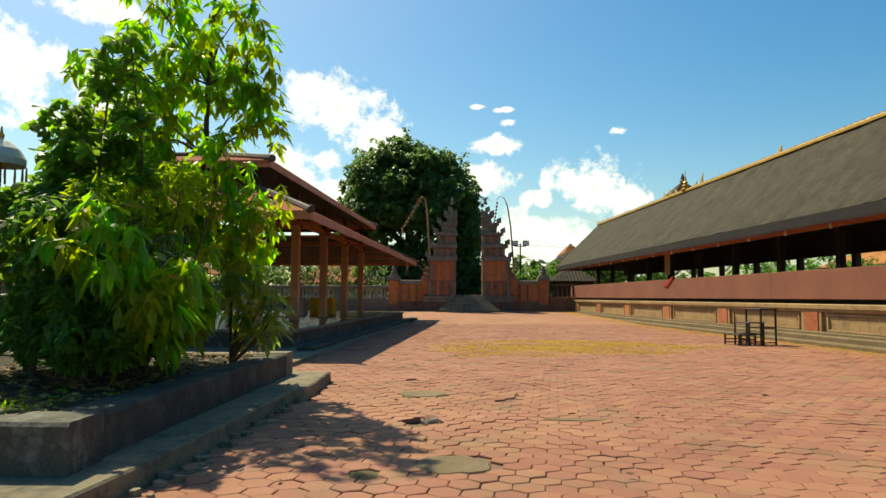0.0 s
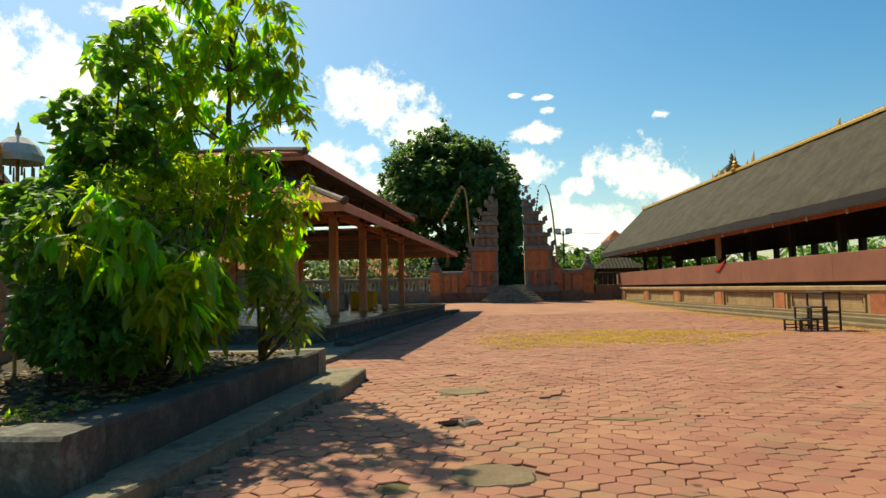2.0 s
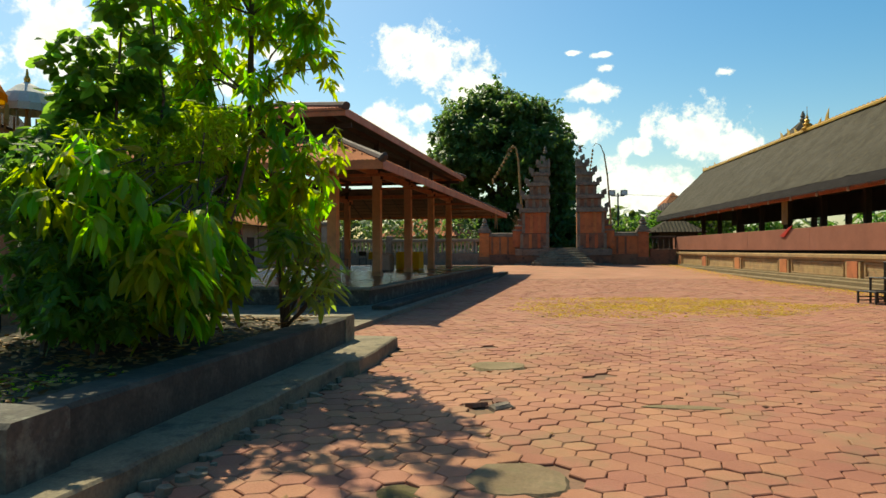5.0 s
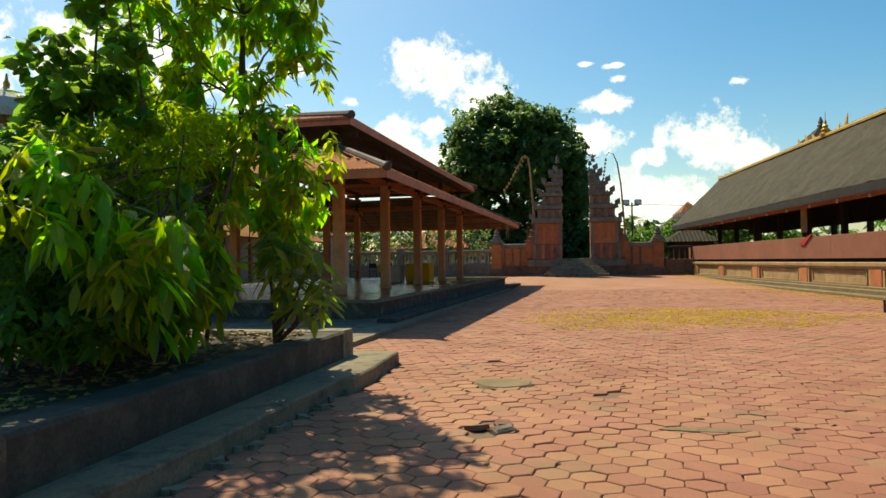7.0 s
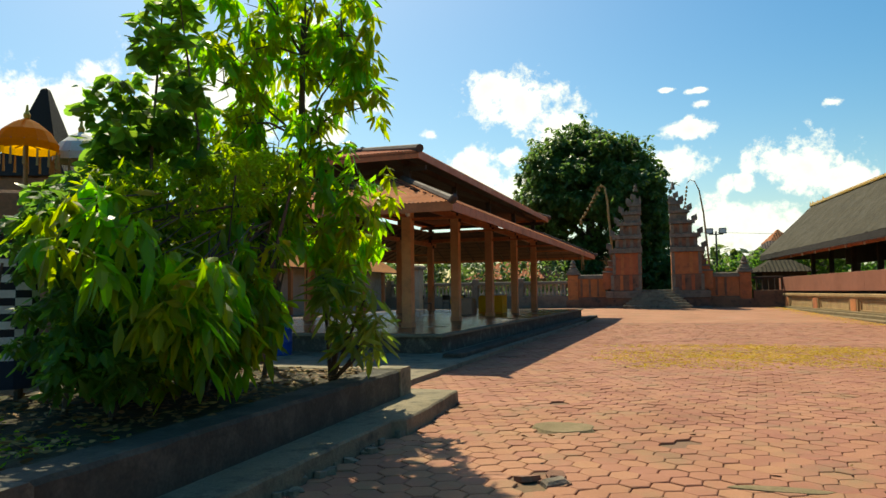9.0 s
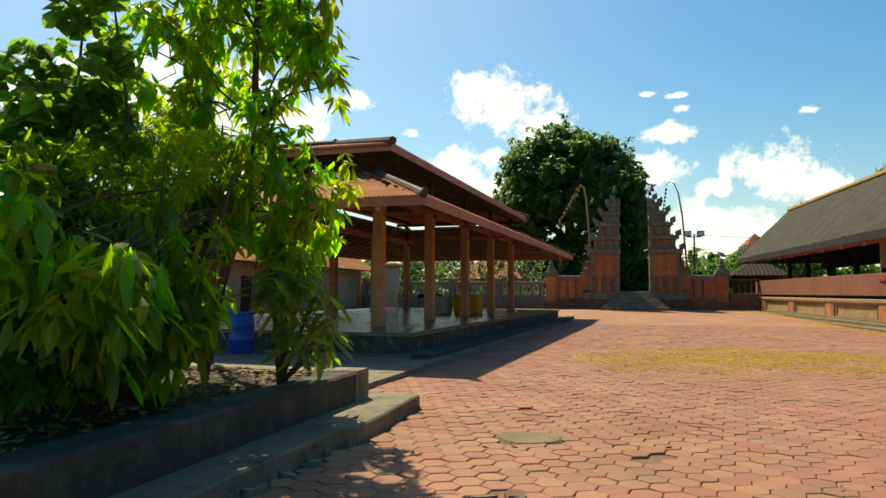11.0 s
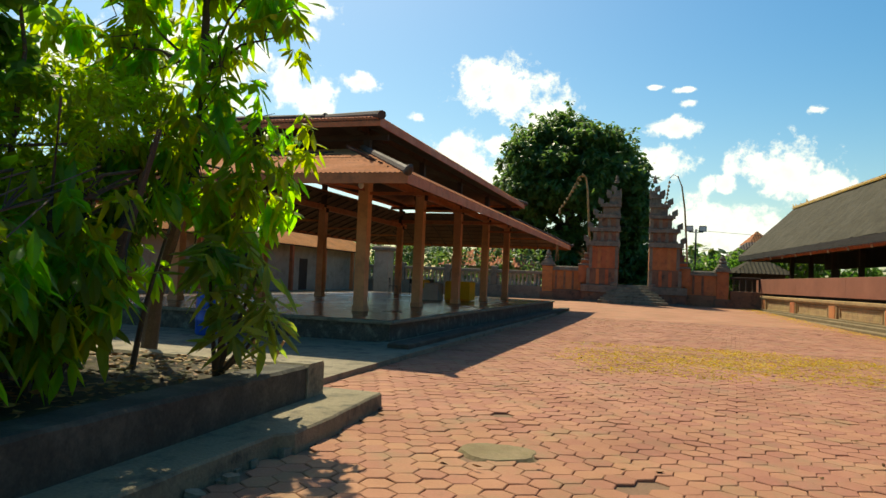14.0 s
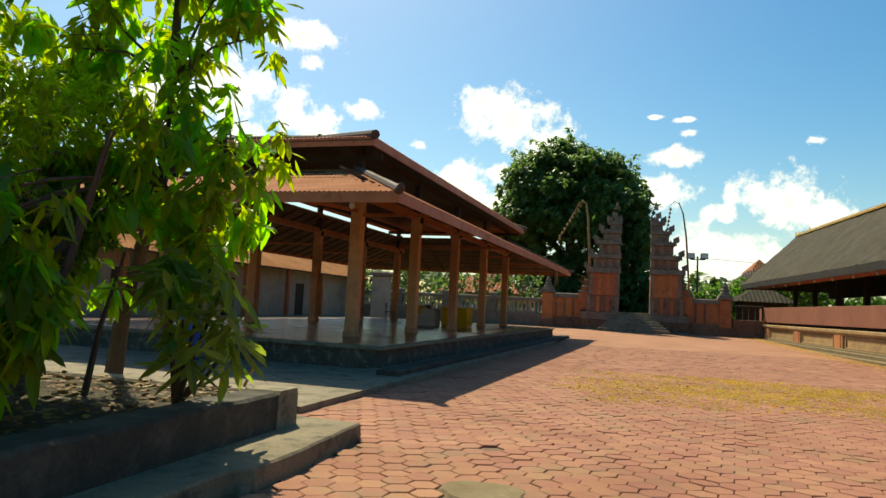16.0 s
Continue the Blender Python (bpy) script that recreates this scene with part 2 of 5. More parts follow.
class Shape:
    """A growing list of vertices and faces."""

    def __init__(self):
        self.v, self.f = [], []

    def add(self, verts, faces, m=None):
        o = len(self.v)
        self.v += [(m @ Vector(p)) if m else Vector(p) for p in verts]
        self.f += [tuple(i + o for i in f) for f in faces]
        return self

    def box(self, x0, x1, y0, y1, z0, z1, ch=0., taper=0., m=None):
        """A block with chamfered upper edges; taper draws the top in."""
        c = min(ch, .45 * abs(x1 - x0), .45 * abs(y1 - y0), .45 * abs(z1 - z0))
        rings = [(0, z0), (0 if not taper else taper * (z1 - c - z0) / (z1 - z0), z1 - c)]
        if c:
            rings.append((taper + c, z1))
        vs, fs = [], []
        for d, z in rings:
            vs += [(x0 + d, y0 + d, z), (x1 - d, y0 + d, z), (x1 - d, y1 - d, z), (x0 + d, y1 - d, z)]
        for r in range(len(rings) - 1):
            for i in range(4):
                j = (i + 1) % 4
                fs.append((4 * r + i, 4 * r + j, 4 * r + 4 + j, 4 * r + 4 + i))
        fs += [(3, 2, 1, 0), tuple(4 * (len(rings) - 1) + i for i in range(4))]
        return self.add(vs, fs, m)

    def lathe(self, prof, seg=12, m=None, start=0.):
        """prof: (radius, height) from the base up."""
        vs, fs = [], []
        for r, z in prof:
            for i in range(seg):
                a = start + 2 * math.pi * i / seg
                vs.append((r * math.cos(a), r * math.sin(a), z))
        for k in range(len(prof) - 1):
            for i in range(seg):
                j = (i + 1) % seg
                fs.append((k * seg + i, k * seg + j, k * seg + seg + j, k * seg + seg + i))
        fs += [tuple(range(seg))[::-1], tuple((len(prof) - 1) * seg + i for i in range(seg))]
        return self.add(vs, fs, m)

    def tube(self, pts, radii, seg=7):
        """A round limb along points."""
        pts = [Vector(p) for p in pts]
        vs, fs = [], []
        for k, p in enumerate(pts):
            d = (pts[min(k + 1, len(pts) - 1)] - pts[max(k - 1, 0)]).normalized()
            a = d.orthogonal().normalized() if abs(d.z) < .9 else Vector((1, 0, 0)).cross(d).normalized()
            b = d.cross(a)
            r = radii[k] if not isinstance(radii, (int, float)) else radii
            vs += [p + r * (math.cos(2 * math.pi * i / seg) * a + math.sin(2 * math.pi * i / seg) * b) for i in range(seg)]
        for k in range(len(pts) - 1):
            for i in range(seg):
                j = (i + 1) % seg
                fs.append((k * seg + i, k * seg + j, k * seg + seg + j, k * seg + seg + i))
        fs += [tuple(range(seg))[::-1], tuple((len(pts) - 1) * seg + i for i in range(seg))]
        return self.add(vs, fs)

    def prism(self, outline, z0, z1, m=None):
        n = len(outline)
        vs = [(x, y, z0) for x, y in outline] + [(x, y, z1) for x, y in outline]
        fs = [tuple(range(n))[::-1], tuple(range(n, 2 * n))] + [(i, (i + 1) % n, n + (i + 1) % n, n + i) for i in range(n)]
        return self.add(vs, fs, m)

    def panel(self, a, b, c, d, thick):
        """A slab over the corners a, b, c, d (seen from outside, against the clock), its thickness inwards."""
        a, b, c, d = map(Vector, (a, b, c, d))
        nrm = (b - a).cross(d - a).normalized() * thick
        return self.add([a, b, c, d, a - nrm, b - nrm, c - nrm, d - nrm],
                        [(0, 1, 2, 3), (7, 6, 5, 4), (0, 4, 5, 1), (1, 5, 6, 2), (2, 6, 7, 3), (3, 7, 4, 0)])


def part(name, shape, mat, parent=None, label="", smooth=False):
    ob = new(name, mesh_of(name, shape.v, shape.f, mat, smooth))
    if parent:
        ob.parent = parent
    if label:
        ob["label"] = label
    return ob


def thing(name, label, category, at=(0, 0, 0), rz=0, group="", kind=""):
    ob = new(name)
    ob.empty_display_size = .1
    ob.matrix_basis = pose(*at, 0, 0, rz)
    return tagged(ob, label, category, group, kind)


def single(name, shape, mat, label, category, group="", kind="", smooth=False):
    return tagged(part(name, shape, mat, None, "", smooth), label, category, group, kind)


def slope_tiles(s, ea, eb, ta, tb, wave=.11, amp=.014, course=.32, step=.012, thick=.03):
    """A tiled roof slope between the eave ea-eb and the top ta-tb, cut by the hips: rolls along the fall, courses across it."""
    ea, eb, ta, tb = map(Vector, (ea, eb, ta, tb))
    u = (eb - ea).normalized()
    le = (eb - ea).length
    top0, top1 = (ta - ea).dot(u), (tb - ea).dot(u)
    fall = (ta - ea) - u * top0
    lf = fall.length
    fall.normalize()
    nrm = u.cross(fall).normalized()
    if nrm.z < 0:
        nrm = -nrm
    n = max(2, int(le / (wave / 2)))
    rows = max(1, int(lf / course))
    cols = []
    for i in range(n + 1):
        x = le * i / n
        h = lf
        if top0 > 1e-6 and x < top0:
            h = lf * x / top0
        if le - top1 > 1e-6 and x > top1:
            h = min(h, lf * (le - x) / (le - top1))
        w = amp * (1 if i % 2 else -1)
        col = []
        for r in range(rows + 1):
            y = min(h, r * lf / rows)
            col.append(ea + u * x + fall * y + nrm * (w + step * (.5 if r % 2 else -.5) * (1 if r else 0)))
        cols.append(col)
    o = len(s.v)
    for col in cols:
        s.v += col
    k = rows + 1
    for i in range(n):
        for r in range(rows):
            if (cols[i][r] - cols[i][r + 1]).length < 1e-6 and (cols[i + 1][r] - cols[i + 1][r + 1]).length < 1e-6:
                continue
            s.f.append((o + i * k + r, o + (i + 1) * k + r, o + (i + 1) * k + r + 1, o + i * k + r + 1))
    return s


def leaves(name, spots, size, width, mat, per=9, droop=.5, parent=None, seed=1, spread=1., label="", flat=False):
    """A crown of single leaves: a rosette of drooping blades at each spot, with a folded midrib."""
    rng = np.random.default_rng(seed)
    spots = np.asarray(spots, float)
    n = len(spots) * per
    base = np.repeat(spots, per, axis=0) + rng.normal(0, size * .22, (n, 3))
    ang = rng.uniform(0, 2 * np.pi, n)
    lift = rng.uniform(-1.0, .55, n) * spread - droop * .35
    d = np.stack([np.cos(ang) * np.cos(lift), np.sin(ang) * np.cos(lift), np.sin(lift)], 1)
    ln = size * rng.uniform(.65, 1.25, n)[:, None]
    side = np.cross(d, np.array([0, 0, 1.]))
    side /= np.linalg.norm(side, axis=1)[:, None] + 1e-9
    tilt = rng.normal(0, .5, n)[:, None]
    up = np.cross(side, d)
    side = side * np.cos(tilt) + up * np.sin(tilt)
    wd = width * rng.uniform(.75, 1.2, n)[:, None] * .5
    dn = np.array([0, 0, -1.]) * ln * droop
    mid = base + d * ln * .5 + dn * .12
    far = base + d * ln * .8 + dn * .3
    tip = base + d * ln + dn * .5
    fold = np.cross(d, side) * wd * .35
    V = np.stack([base, mid + side * wd + fold, mid, mid - side * wd + fold, far + side * wd * .72 + fold * .6, far, far - side * wd * .72 + fold * .6, tip], 1).reshape(-1, 3)
    F = np.array([[0, 1, 2], [0, 2, 3], [1, 4, 5], [1, 5, 2], [2, 5, 6], [2, 6, 3], [4, 7, 5], [5, 7, 6]])
    idx = (np.arange(n)[:, None, None] * 8 + F[None]).reshape(-1, 3)
    me = bpy.data.meshes.new(name)
    me.from_pydata(V.tolist(), [], idx.tolist())
    me.materials.append(mat)
    me.update()
    ob = new(name, me)
    ob["kind"] = "stuff"
    if parent:
        ob.parent = parent
    if label:
        ob["label"] = label
    return ob


def cloud_of(rng, lobes):
    """Spots scattered in lobes: centre, radii, count; denser towards the skin."""
    out = []
    for c, r, k in lobes:
        p = rng.normal(size=(k, 3))
        p /= np.linalg.norm(p, axis=1)[:, None]
        p *= rng.uniform(.25, 1, (k, 1)) ** .5
        out.append(np.array(c) + p * np.array(r))
    return np.concatenate(out)


def ground_z(y):
    """The court rises gently towards the gate."""
    return max(0., min(18., y - 25)) * .02


# ---- ground and court ----
ys = [-900, -60, 25, 43, 60, 1800]
s = Shape()
for y in ys:
    s.v += [Vector((x, y, ground_z(y) - .035)) for x in (-1500, -25, 20, 1500)]
for r in range(len(ys) - 1):
    for i in range(3):
        s.f.append((4 * r + i, 4 * r + i + 1, 4 * r + 5 + i, 4 * r + 4 + i))
single("ground", s, M["earth"], "bare earth ground round the temple court", "ground", kind="structure")


def court_edge_left(y):
    """Where the paving stops at the planter's step and the pavilion's kerb."""
    if y < -7.6:
        return -9.
    if y < .02:
        return -.30 + .27 * (y + 7.6) / 5.4 if y < -2.2 else .04
    if y < 1.12:
        return -1.7
    return -1.3 + .05 * (y - 6.7)


def court_edge_right(y):
    return 11.19 + .0697 * (45.3 - y) - .5


s = Shape()
yy = [-16, -7.62, -7.59, -2.3, .015, .03, 1.11, 1.13, 6, 12, 18, 25, 34, 43]
for y in yy:
    s.v += [Vector((court_edge_left(y) - .02, y, ground_z(y) - .019 + (.017 if y > 24.9 else 0))), Vector((court_edge_right(y), y, ground_z(y) - .019 + (.017 if y > 24.9 else 0)))]
for i in range(len(yy) - 2):
    s.f.append((2 * i, 2 * i + 1, 2 * i + 3, 2 * i + 2))
single("paving_bed", s, M["bed"], "sandy bed between worn red pavers", "paving bed", kind="structure")
s = Shape()
for y in (24.9, 30, 36, 43.2):
    s.v += [Vector((court_edge_left(y) - (6 if y > 31 else 0), y, ground_z(y) + .002)), Vector((court_edge_right(y), y, ground_z(y) + .002))]
for i in range(3):
    s.f.append((2 * i, 2 * i + 1, 2 * i + 3, 2 * i + 2))
single("court_far_end", s, M["paver"], "red paving at the gate end of the court", "paving", kind="structure")

# ---- planter with its step ----
planter = thing("planter", "long raised concrete planter, weathered and mossy", "planter", kind="structure")


def broken_edge(pts, amp, seed):
    """The outline with points every quarter metre, pushed in and out."""
    out = []
    for (xa, ya), (xb, yb) in zip(pts, pts[1:]):
        n = max(1, int(math.hypot(xb - xa, yb - ya) / .22))
        for k in range(n):
            f = k / n
            w = amp * noise.noise((xa + (xb - xa) * f * 3.1, (ya + (yb - ya) * f) * 3.1, seed))
            out.append((xa + (xb - xa) * f + w, ya + (yb - ya) * f + w * .4))
    return out + [pts[-1]]


outer = broken_edge([(-.30, -7.6), (-.20, -6.4), (-.13, -4.8), (-.06, -2.35)], .05, 1.) + broken_edge([(.06, -2.2), (.07, -1.4), (.02, .05)], .025, 4.) + [(-.9, .1), (-8.5, .1), (-8.5, -7.6)]
ring = [(x + (-.018 if x > -1 else 0), y + (-.018 if y > 0 else 0)) for x, y in outer]
n_ = len(outer)
s = Shape()
s.v = [Vector((x + .012, y, -.04)) for x, y in outer] + [Vector((x, y, .15)) for x, y in outer] + [Vector((x, y, .17)) for x, y in ring]
for o_ in (0, n_):
    s.f += [(o_ + k, o_ + (k + 1) % n_, o_ + n_ + (k + 1) % n_, o_ + n_ + k) for k in range(n_)]
s.f.append(tuple(range(2 * n_, 3 * n_)))
part("step", s, M["concrete_step"], planter, "broken-edged concrete step round the planter")
WT = .53


def worn_wall(x0, x1, y0, y1, z1, seed, slant=0.):
    """A cast wall with wavy, chipped upper edges."""
    long_y = y1 - y0 > x1 - x0
    n = max(2, int(max(x1 - x0, y1 - y0) / .18))
    sh = Shape()
    for k in range(n + 1):
        f = k / n
        d = .014 * noise.noise((f * n * .7, seed, 0)) + .008 * noise.noise((f * n * 2.3, seed, 3))
        c = .03 + .022 * noise.noise((f * n * .9, seed, 7))
        if long_y:
            y, a, b = y0 + (y1 - y0) * f, x0 + slant * (1 - f), x1 + slant * (1 - f)
            sh.v += [Vector(p) for p in ((a, y, .15), (b + .01, y, .15), (b + d, y, z1 - c), (b + d - c, y, z1 + d), (a + c, y, z1 + d), (a, y, z1 - c))]
        else:
            x = x0 + (x1 - x0) * f
            sh.v += [Vector(p) for p in ((x, y1, .15), (x, y0 - .01, .15), (x, y0 - d, z1 - c), (x, y0 - d + c, z1 + d), (x, y1 - c, z1 + d), (x, y1, z1 - c))]
    for k in range(n):
        for q in range(6):
            sh.f.append((6 * k + q, 6 * k + (q + 1) % 6, 6 * k + 6 + (q + 1) % 6, 6 * k + 6 + q))
    sh.f += [(5, 4, 3, 2, 1, 0), tuple(6 * n + q for q in range(6))]
    return sh


# wall colour also carries the shade of the leaves hanging over it
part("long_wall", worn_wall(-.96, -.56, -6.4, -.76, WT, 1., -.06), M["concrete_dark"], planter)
part("corner_block", worn_wall(-.95, -.54, -.757, -.36, WT + .012, 2.), M["concrete"], planter)
part("corner_block", worn_wall(-1.12, -.56, -6.9, -6.403, WT + .02, 3.), M["flaking"], planter, "chipped corner block with flaking render")
part("end_wall", worn_wall(-8.4, -1.123, -6.86, -6.45, WT, 4.), M["flaking"], planter)
part("end_wall", worn_wall(-8.4, -.953, -.72, -.40, WT - .005, 5.), M["concrete"], planter)
rng = np.random.default_rng(5)
s = Shape()
gx, gy = np.linspace(-8.4, -.94, 44), np.linspace(-6.46, -.70, 30)
for x in gx:
    for y in gy:
        s.v.append(Vector((x, y, .47 + .05 * noise.noise((x * 1.3, y * 1.3, 0)) + .02 * noise.noise((x * 6, y * 6, 3)))))
for i in range(43):
    for j in range(29):
        s.f.append((i * 30 + j, (i + 1) * 30 + j, (i + 1) * 30 + j + 1, i * 30 + j + 1))
part("soil", s, M["soil"], planter, "mossy planter soil with fallen leaves")
s = Shape()
for k in range(40):
    y, w = -6.8 + rng.uniform(0, 4.6), rng.uniform(.03, .1)
    s.prism([(w * math.cos(q) * rng.uniform(.6, 1.1), w * math.sin(q) * rng.uniform(.6, 1.2)) for q in (0, .9, 2., 3.1, 4.1, 5.2)], -.03, rng.uniform(.01, .05), pose(rng.uniform(-.2, .06), y, 0, rng.uniform(-12, 12), rng.uniform(-12, 12), 0))
tagged(part("rubble", s, M["concrete"], None), "crumbled concrete along the step's edge", "rubble", kind="stuff")

# ---- walkway round the pavilion ----
s = Shape().prism([(-16, 1.14), (-1.24, 1.14), (-1.14, 5.2), (-1.3 + .05 * 18.3, 25), (-1.9 + .05 * 18.3, 25), (-2.4, 6.4), (-16, 6.4)], -.03, .09)
single("walkway", s, M["concrete"], "grey concrete walkway with a dark kerb edge", "walkway", kind="structure")

# ---- open pavilion ----
pav = thing("pavilion", "open pavilion with peach columns and a two-tier clay tile roof", "pavilion", (-2.24, 6.65, 0), -2.55)
CA, CB = (-2.1, -8.1), [3.0 + 4.5 * k for k in range(5)]
s = Shape().box(-10.9, 0, 0, 24, .03, .46).box(-10.86, -.04, .04, 23.96, .46, .50)
part("plinth", s, M["flaking"], pav, "stained dark plinth with pale flaking render")
s = Shape().box(-10.98, .08, -.08, 24.08, .47, .54, .02)
part("kerb_slab", s, M["concrete"], pav)
s = Shape()
for i in range(18):
    for j in range(40):
        x0, y0 = -10.85 + i * .6, .05 + j * .597
        s.box(x0, x0 + .594, y0, y0 + .591, .53, .548)
part("floor_tiling", s, M["terrazzo"], pav, "glossy brown floor tiles")["kind"] = "stuff"
s = Shape().box(.45, .9, -1.2, 24, .09, .19, .02)
part("lower_kerb", s, M["concrete_dark"], pav)
col = Shape().box(-.145, .145, -.145, .145, .55, 4.3)
col_me = mesh_of("column", col.v, col.f, M["peach"])
up = Shape().box(-.09, .09, -.09, .09, 4.3, 5.5).box(-.22, .22, -.06, .06, 4.1, 4.28)
up_me = mesh_of("upper_post", up.v, up.f, M["dark_timber"])
base = Shape().box(-.17, .17, -.17, .17, .548, .70, .02)
base_me = mesh_of("column_base", base.v, base.f, M["peach"])
for i, a in enumerate(CA):
    for j, b in enumerate(CB):
        for nm, me in (("column", col_me), ("upper_post", up_me)):
            o = new(nm, me)
            o.parent = pav
            o.location = (a, b, 0)
            if nm == "column":
                q = new("column_base", base_me)
                q.parent = o
A0, A1, B0, B1, ZE = -11.0, .8, -1.4, 24.4, 3.55      # skirt eave
a0, a1, b0, b1, ZT = -7.9, -2.3, 3.1, 20.9, 4.95     # skirt top
for nm, (p, q, r, t) in dict(skirt_roof=((A0, B0), (A1, B0), (a0, b0), (a1, b0)), skirt_roof_=((A1, B0), (A1, B1), (a1, b0), (a1, b1)),
                             skirt_roof__=((A1, B1), (A0, B1), (a1, b1), (a0, b1)), skirt_roof___=((A0, B1), (A0, B0), (a0, b1), (a0, b0))).items():
    s = slope_tiles(Shape(), (*p, ZE + .06), (*q, ZE + .06), (*r, ZT + .06), (*t, ZT + .06))
    part("skirt_roof", s, M["rooftile"], pav, "faded clay tile skirt roof")
    s = Shape().panel((*p, ZE), (*q, ZE), (*t, ZT), (*r, ZT), .035)
    part("soffit", s, M["soffit"], pav)
    u = Vector((*q, 0)) - Vector((*p, 0))
    L = u.length
    u.normalize()
    inw = Vector((-u.y, u.x, 0))
    s = Shape()
    e0, e1 = Vector((*p, ZE)), Vector((*q, ZE))
    s.add([e0 + inw * .0 + Vector((0, 0, k)) for k in (-.16, .05)] + [e1 + Vector((0, 0, k)) for k in (-.16, .05)] +
          [e0 + inw * .035 + u * .035 + Vector((0, 0, k)) for k in (-.16, .05)] + [e1 + inw * .035 - u * .035 + Vector((0, 0, k)) for k in (-.16, .05)],
          [(0, 2, 3, 1), (6, 4, 5, 7), (0, 4, 6, 2), (1, 3, 7, 5), (0, 1, 5, 4), (2, 6, 7, 3)])
    part("fascia_board", s, M["timber"], pav)
    s = Shape()
    slope = (ZT - ZE) / (3.1 if abs(u.y) > .5 else 4.0)
    run = 3.05 if abs(u.y) > .5 else 3.9
    n = int(L / .85)
    for k in range(1, n):
        x = L * k / n
        reach = min(run, (x / L * 99), 99)
        if x < run:
            reach = min(reach, x)
        if L - x < run:
            reach = min(reach, L - x)
        c = e0 + u * x
        s.tube([c + inw * .04 + Vector((0, 0, -.08)), c + inw * reach + Vector((0, 0, slope * reach - .08))], .038, 4)
    for k in range(1, 8):
        d = run * k / 8
        s.tube([e0 + u * d + inw * d + Vector((0, 0, slope * d - .035)), e1 - u * d + inw * d + Vector((0, 0, slope * d - .035))], .02, 4)
    part("rafter_frame", s, M["dark_timber"], pav, "rafters and battens under the skirt roof")["kind"] = "stuff"
for p, q in (((A1, B0, ZE), (a1, b0, ZT)), ((A0, B0, ZE), (a0, b0, ZT)), ((A1, B1, ZE), (a1, b1, ZT)), ((A0, B1, ZE), (a0, b1, ZT))):
    p, q = Vector(p) + Vector((0, 0, .08)), Vector(q) + Vector((0, 0, .08))
    d = (p - q).normalized()
    s = Shape().tube([q, p, p + d * .1 + Vector((0, 0, .05)), p + d * .2 + Vector((0, 0, .13))], [.09, .1, .09, .05], 8)
    part("hip_cap", s, M["ridge_tile"], pav, "upturned dark clay hip cap")
# beams
for a in (CA[0], CA[1]):
    part("tie_beam", Shape().box(a - .07, a + .07, CB[0] - .8, CB[-1] + .8, 4.2, 4.42), M["timber"], pav)
for b in (CB[0], CB[-1]):
    part("tie_beam", Shape().box(CA[1] - .8, CA[0] + .8, b - .07, b + .07, 4.424, 4.62), M["timber"], pav)
braces = [((CA[0], b, 3.75), (A1 - .4, b, 3.75)) for b in CB] + [((CA[1], b, 3.75), (A0 + .4, b, 3.75)) for b in CB]
braces += [((a, CB[0], 3.85), (a, B0 + .3, 3.6)) for a in CA] + [((CA[0], CB[0], 4.2), (A1 - .15, B0 + .15, 3.6))]
for p, q in braces:
    part("brace_beam", Shape().tube([p, q], .055, 4), M["timber"], pav)
# upper roof
U0, U1, V0, V1, ZU, RZ = -8.8, -1.4, 2.15, 21.9, 5.58, 6.6
ra, rb0, rb1 = -5.1, 6.2, 17.8
for p, q, r, t in (((U0, V0), (U1, V0), (ra, rb0), (ra, rb0)), ((U1, V0), (U1, V1), (ra, rb0), (ra, rb1)), ((U1, V1), (U0, V1), (ra, rb1), (ra, rb1)), ((U0, V1), (U0, V0), (ra, rb1), (ra, rb0))):
    s = slope_tiles(Shape(), (*p, ZU + .06), (*q, ZU + .06), (*r, RZ + .06), (*t, RZ + .06))
    part("upper_roof", s, M["rooftile"], pav, "weathered clay tile upper roof")
    s = Shape()
    if r == t:
        P0, P1, P2 = Vector((*p, ZU)), Vector((*q, ZU)), Vector((*r, RZ))
        dz = Vector((0, 0, -.04))
        s.add([P0, P1, P2, P0 + dz, P1 + dz, P2 + dz], [(0, 1, 2), (5, 4, 3), (0, 3, 4, 1), (1, 4, 5, 2), (2, 5, 3, 0)])
    else:
        s.panel((*p, ZU), (*q, ZU), (*t, RZ), (*r, RZ), .04)
    part("upper_soffit", s, M["dark_timber"], pav)
    u = (Vector((*q, 0)) - Vector((*p, 0))).normalized()
    inw = Vector((-u.y, u.x, 0))
    e0, e1 = Vector((*p, ZU)), Vector((*q, ZU))
    s = Shape().add([e0 + Vector((0, 0, k)) for k in (-.17, .05)] + [e1 + Vector((0, 0, k)) for k in (-.17, .05)] +
                    [e0 + inw * .04 + u * .04 + Vector((0, 0, k)) for k in (-.17, .05)] + [e1 + inw * .04 - u * .04 + Vector((0, 0, k)) for k in (-.17, .05)],
                    [(0, 2, 3, 1), (6, 4, 5, 7), (0, 4, 6, 2), (1, 3, 7, 5), (0, 1, 5, 4), (2, 6, 7, 3)])
    part("upper_fascia", s, M["timber"], pav)
for p, q in (((U1, V0, ZU), (ra, rb0, RZ)), ((U0, V0, ZU), (ra, rb0, RZ)), ((U1, V1, ZU), (ra, rb1, RZ)), ((U0, V1, ZU), (ra, rb1, RZ)), ((ra, rb0, RZ), (ra, rb1, RZ))):
    p, q = Vector(p) + Vector((0, 0, .09)), Vector(q) + Vector((0, 0, .09))
    part("ridge_cap", Shape().tube([p + (p - q).normalized() * .12 + Vector((0, 0, .02)), q], .12, 8), M["ridge_tile"], pav)
